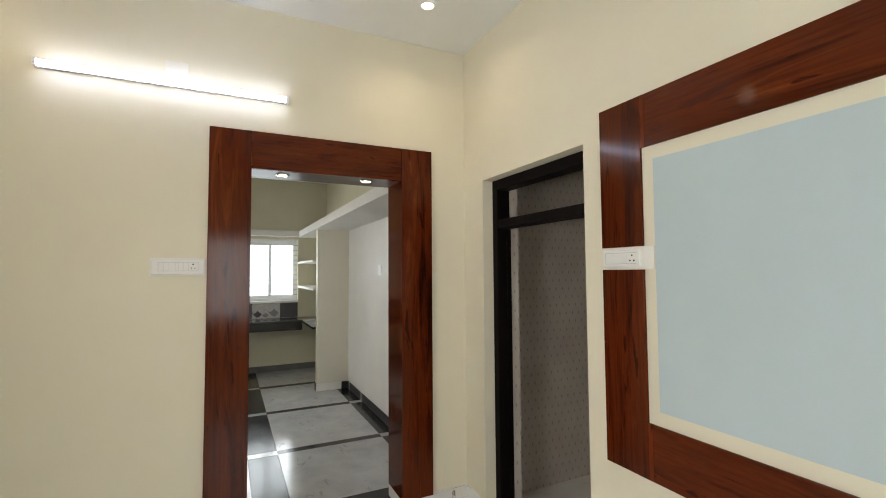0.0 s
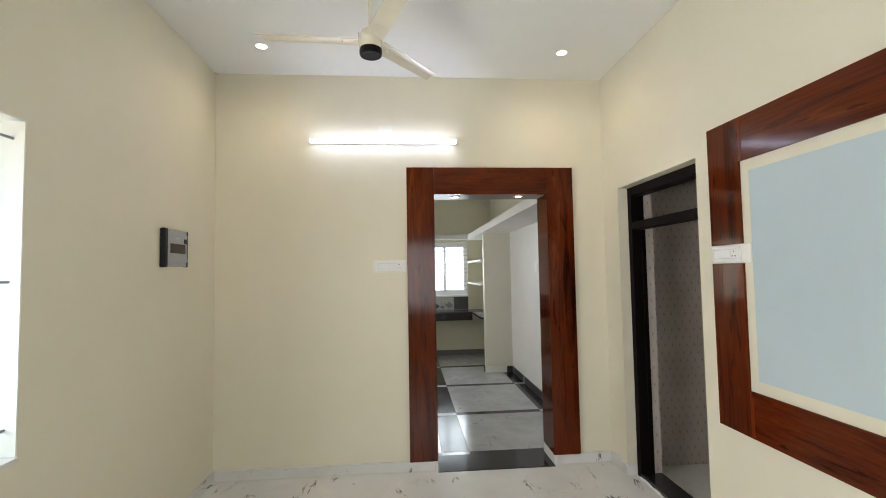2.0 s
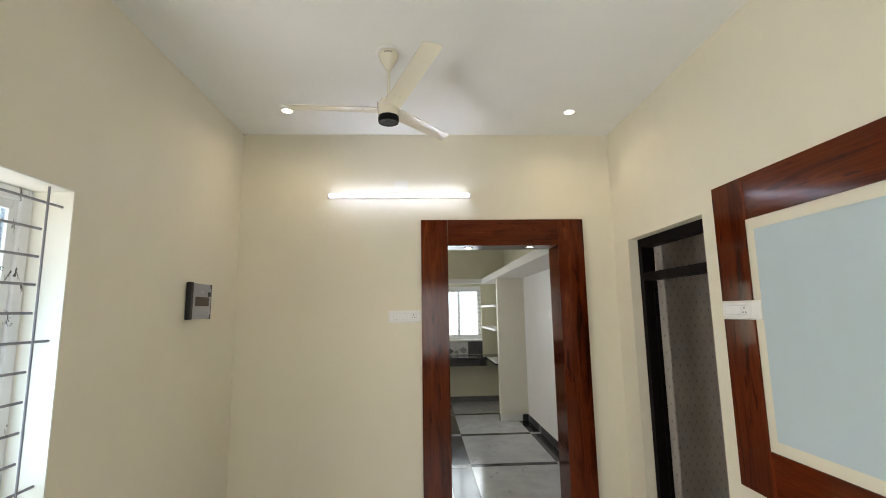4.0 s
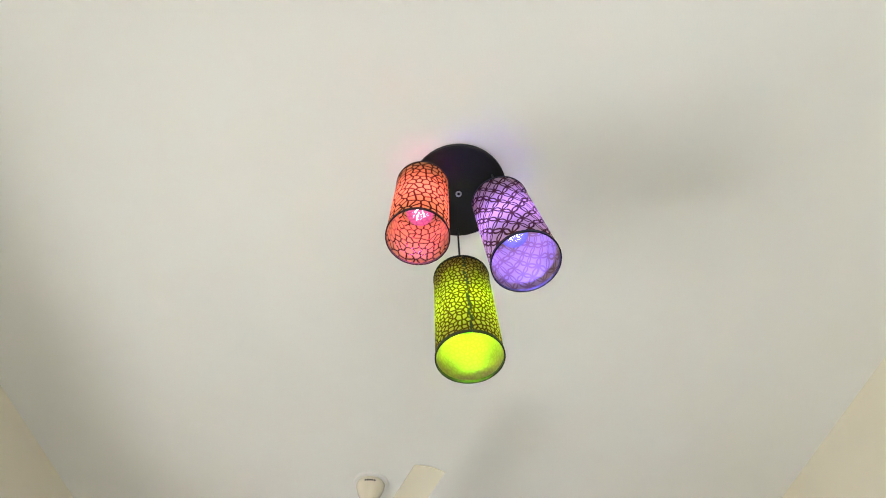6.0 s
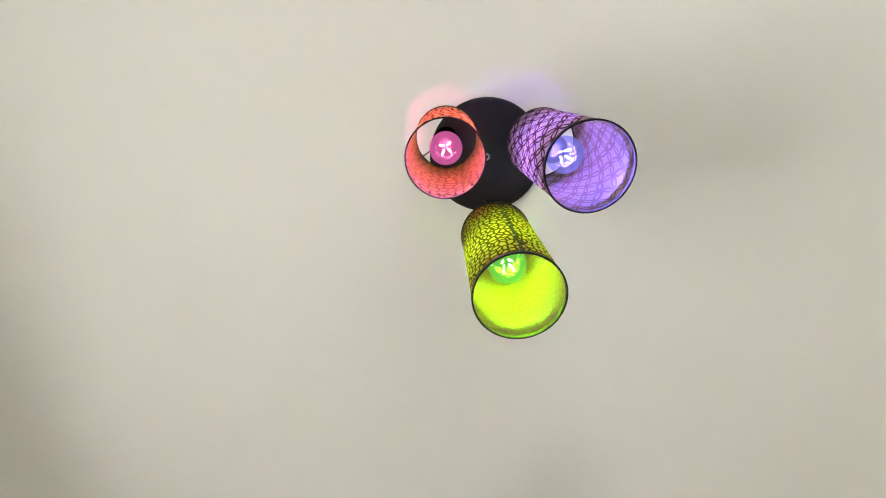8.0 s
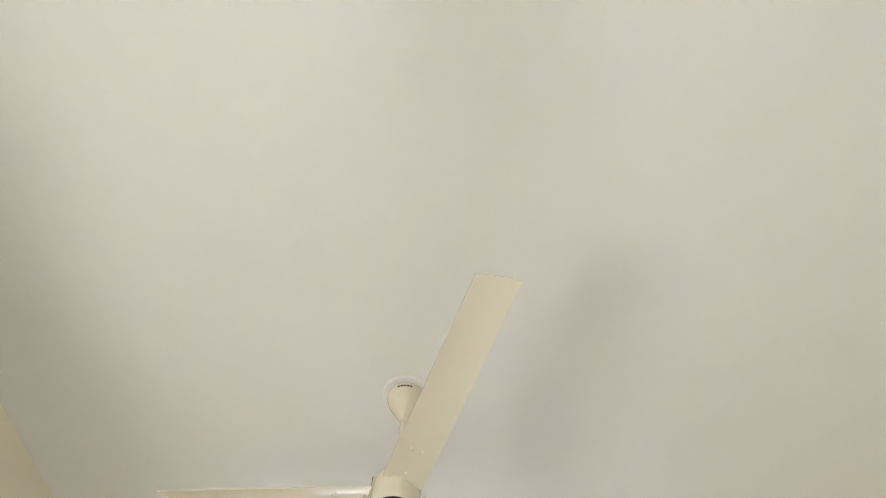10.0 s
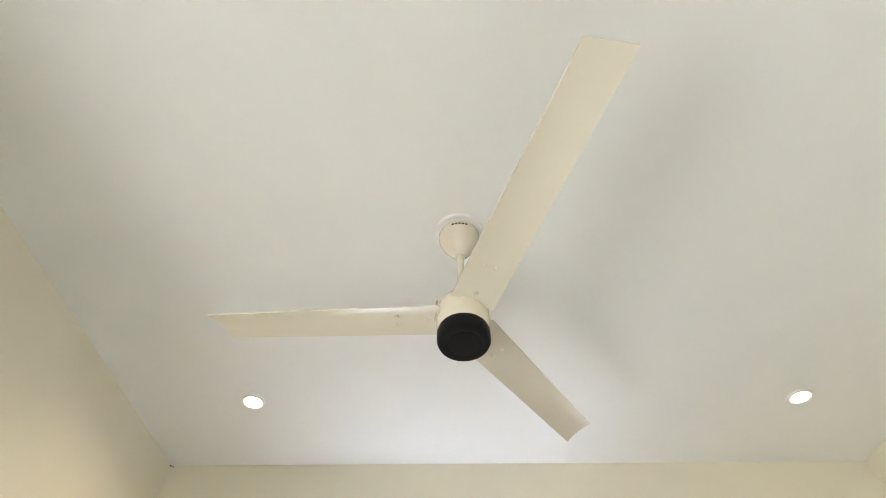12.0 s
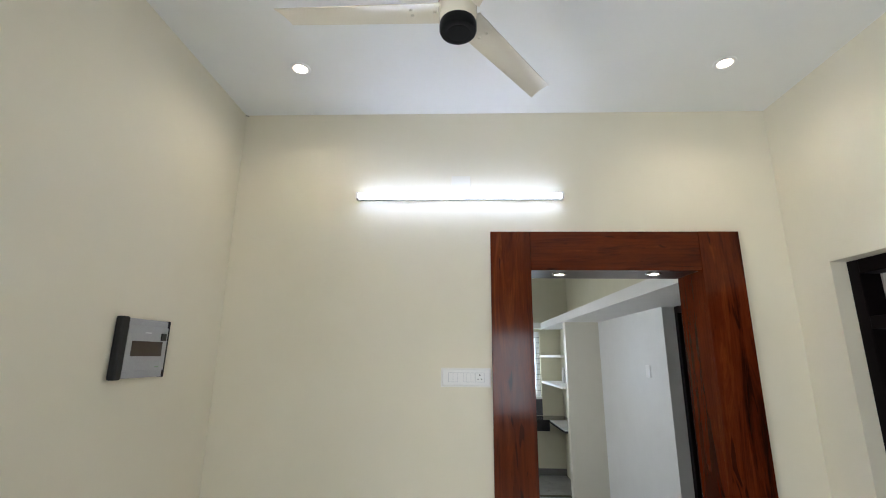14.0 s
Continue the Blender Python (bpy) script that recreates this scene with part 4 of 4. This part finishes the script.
def pendant_lamp():
    cx, cy = 1.621, -2.620
    t = thing("pendant_lamp", (cx, cy, H), "black round ceiling plate with three patterned cylinder shades", "pendant lamp")
    part("ceiling_plate", lathe(((0, -0.0005), (0.131, -0.0005), (0.134, -0.003), (0.134, -0.019), (0.131, -0.0225), (0.127, -0.0235), (0, -0.0235)), (cx, cy, H), None, 72), BLACK_METAL, t, smooth=True)
    nut = part("screw", lathe(((0.0046, -0.0237), (0.0084, -0.0237), (0.0084, -0.027), (0.0074, -0.0285), (0.0046, -0.0285), (0.0046, -0.0237)), (cx, cy, H), None, 20), ROD, t, "grey steel nut", True)
    part("screw_core", lathe(((0, -0.0237), (0.0042, -0.0237), (0.0042, -0.0262), (0, -0.0268)), (cx, cy, H), None, 14), BLACK_METAL, nut)
    # hue, foot of the shade, lean of its top, weave, bulb's light, bulb glass, watts, outer cloth, lining
    rows = (
        ("green", (1.631, -2.511, 2.649), (-0.006, 0.0), ("crackle_cloth", 86, 1.2, 0.17, 1.0, False), (0.50, 1.0, 0.03), (0.30, 1.0, 0.16), W_BULB * 0.85, (0.34, 0.21, 0.07), (0.62, 0.50, 0.26)),
        ("pink", (1.523, -2.666, 2.828), (0.001, -0.004), ("pebble_lattice_cloth", 46, 1.3, 0.125, 0.8, False), (1.0, 0.29, 0.54), (1.0, 0.22, 0.62), W_BULB * 0.55, (0.62, 0.41, 0.16), (0.42, 0.28, 0.12)),
        ("violet", (1.7265, -2.678, 2.726), (-0.018, 0.0), ("leaf_lattice_cloth", 21, 1.5, 0.050, 0.6, True), (0.30, 0.22, 1.0), (0.36, 0.34, 1.0), W_BULB * 1.15, (0.44, 0.31, 0.225), (0.44, 0.355, 0.31)),
    )
    r, h, seg = 0.0655, 0.262, 64
    for hue, (x, y, z), (dx, dy), (kind, *weave), color, tint, watts, outer, ground in rows:
        foot = Vector((x, y, z))
        lean = Matrix.Translation(foot) @ Vector((dx, dy, h)).to_track_quat("Z", "Y").to_matrix().to_4x4() @ Matrix.Rotation(-Vector((dx, dy, h)).to_track_quat("Z", "Y").to_euler().z, 4, "Z") @ Matrix.Translation(-foot)

        def put(name, bm, *rest, **more):
            bmesh.ops.transform(bm, matrix=lean, verts=bm.verts)
            return part(name, bm, *rest, **more)

        cloth = shade_cloth(kind, *weave, 0.0, (0.060, 0.024, 0.012), outer)
        lining = shade_cloth(f"{kind}_lining", *weave, 0.35, (0.55, 0.42, 0.22) if hue == "green" else (0.30, 0.19, 0.13) if hue == "violet" else (0.22, 0.12, 0.07), ground, 0.3)
        bm = bmesh.new()
        uv = bm.loops.layers.uv.new("UVMap")
        rings = []
        for k in range(9):
            rings.append([bm.verts.new((x + r * math.cos(2 * math.pi * i / seg), y + r * math.sin(2 * math.pi * i / seg), z + h * k / 8)) for i in range(seg)])
        for k in range(8):
            for i in range(seg):
                j = (i + 1) % seg
                f = bm.faces.new((rings[k][i], rings[k][j], rings[k + 1][j], rings[k + 1][i]))
                for loop, (a, b) in zip(f.loops, ((i, k), (i + 1, k), (i + 1, k + 1), (i, k + 1))):
                    loop[uv].uv = (a / seg * 2 * math.pi * r, b / 8 * h)
        shade = put("shade", bm, cloth, t, f"patterned fabric cylinder shade lit {hue}", smooth=True)
        solid = shade.modifiers.new("thickness", "SOLIDIFY")
        solid.thickness, solid.offset, solid.material_offset = 0.0006, -1, 1
        shade.data.materials.append(lining)
        for zz in (z - 0.001, z + h - 0.005):
            put("rim", lathe(((r - 0.0014, 0), (r + 0.0012, 0), (r + 0.0012, 0.006), (r - 0.0014, 0.006), (r - 0.0014, 0)), (x, y, zz), None, 64), BLACK_METAL, shade, "thin dark rim")
        if hue == "green":
            rnd, zz, seam = random.Random(4), z + 0.006, bmesh.new()
            while zz < z + h - 0.014:
                n, off, half = rnd.uniform(0.004, 0.010), rnd.uniform(-0.0030, 0.0030), rnd.uniform(0.0010, 0.0038)
                box(x + off - half, x + off + half, y - r - 0.0012, y - r - 0.0003, zz, zz + n, bm=seam)
                zz += n * rnd.uniform(0.9, 1.3)
            put("seam", seam, BLACK_METAL, shade, "ragged dark seam")
        # holder cup widened to hold back the bulb's spill on the ceiling
        cup = 0.029 if hue == "green" else 0.024
        for a in (20, 140, 260):
            d = Vector((math.cos(radians(a)), math.sin(radians(a)), 0))
            put("spoke", rod((x + d.x * 0.018, y + d.y * 0.018, z + h - 0.024), (x + d.x * (r - 0.001), y + d.y * (r - 0.001), z + h - 0.004), 0.0013, 8), BLACK_METAL, shade)
        drop = 0.034
        put("lamp_holder", lathe(((0, h + 0.012), (0.008, h + 0.010), (cup, h - 0.008), (cup + 0.001, h - 0.050 - drop), (cup - 0.002, h - 0.058 - drop), (0.017, h - 0.066 - drop), (0, h - 0.066 - drop)), (x, y, z), None, 28), HOLDER, t, smooth=True)
        top = lean @ Vector((x, y, z + h + 0.010))
        part("cord", rod(top, (top.x, top.y, H - 0.022), 0.0026, 10), BLACK_PLASTIC, t)
        bz = z + h - 0.113 - drop
        prof = [(0, h - 0.0665 - drop), (0.0125, h - 0.0665 - drop), (0.0135, h - 0.080 - drop)]
        prof += [(0.031 * math.sin(radians(a)), h - 0.113 - drop + 0.031 * math.cos(radians(a))) for a in range(30, 180, 10)] + [(0, h - 0.144 - drop)]
        bulb = put("bulb", lathe(prof, (x, y, z), None, 32), bulb_glass(f"{hue}_bulb_glass", tint, 1.2), t, f"glowing {hue} globe bulb", smooth=True)
        fil = bmesh.new()
        for a in (0, 90, 180, 270):
            d = Vector((math.cos(radians(a + 30)), math.sin(radians(a + 30)), 0))
            rod((x + d.x * 0.006, y + d.y * 0.006, bz + 0.009), (x + d.x * 0.012, y + d.y * 0.012, bz - 0.009), 0.0013, 8, fil)
        put("filament", fil, FILAMENT, bulb, "white glowing filament sticks")
        bulb_light(f"{hue}_bulb_lamp", lean @ Vector((x, y, bz)), watts, color, 0.026)


pendant_lamp()

# ---------------------------------------------------------------- stone pieces of the dining floor
floor2 = structure("floor_dining", boxes((-0.23, XO, 0.262, YK + 0.23, FD - 0.12, FD - 0.012)), DARK_STONE, "grey polished stone floor with dark granite strips", "floor")


def slab(x0, x1, y0, y1, material, name):
    g = 0.0008
    ob = part(name, box(x0 + g, x1 - g, y0 + g, y1 - g, FD - 0.0118, FD - 0.0003, 0.0008, segments=1), material, floor2)
    return ob


ys = (0.262, 0.535, 1.585, 1.68, 2.87, 2.965, 4.15, 4.25, YK - 0.0005)
for i, (a, b) in enumerate(zip(ys, ys[1:])):
    strip = i % 2 == 0
    m = DARK_STONE if strip else GREY_STONE
    for x0, x1 in ((0.02, 0.95), (0.95, 1.80), (2.055, 3.05)):
        slab(x0, x1, a, b, m, "strip" if strip else "slab")
    slab(3.05, XD - 0.0005, a, b, GREY_STONE if strip else DARK_STONE, "strip")
    slab(1.80, 2.055, a, b, GREY_STONE if strip else DARK_STONE, "strip")
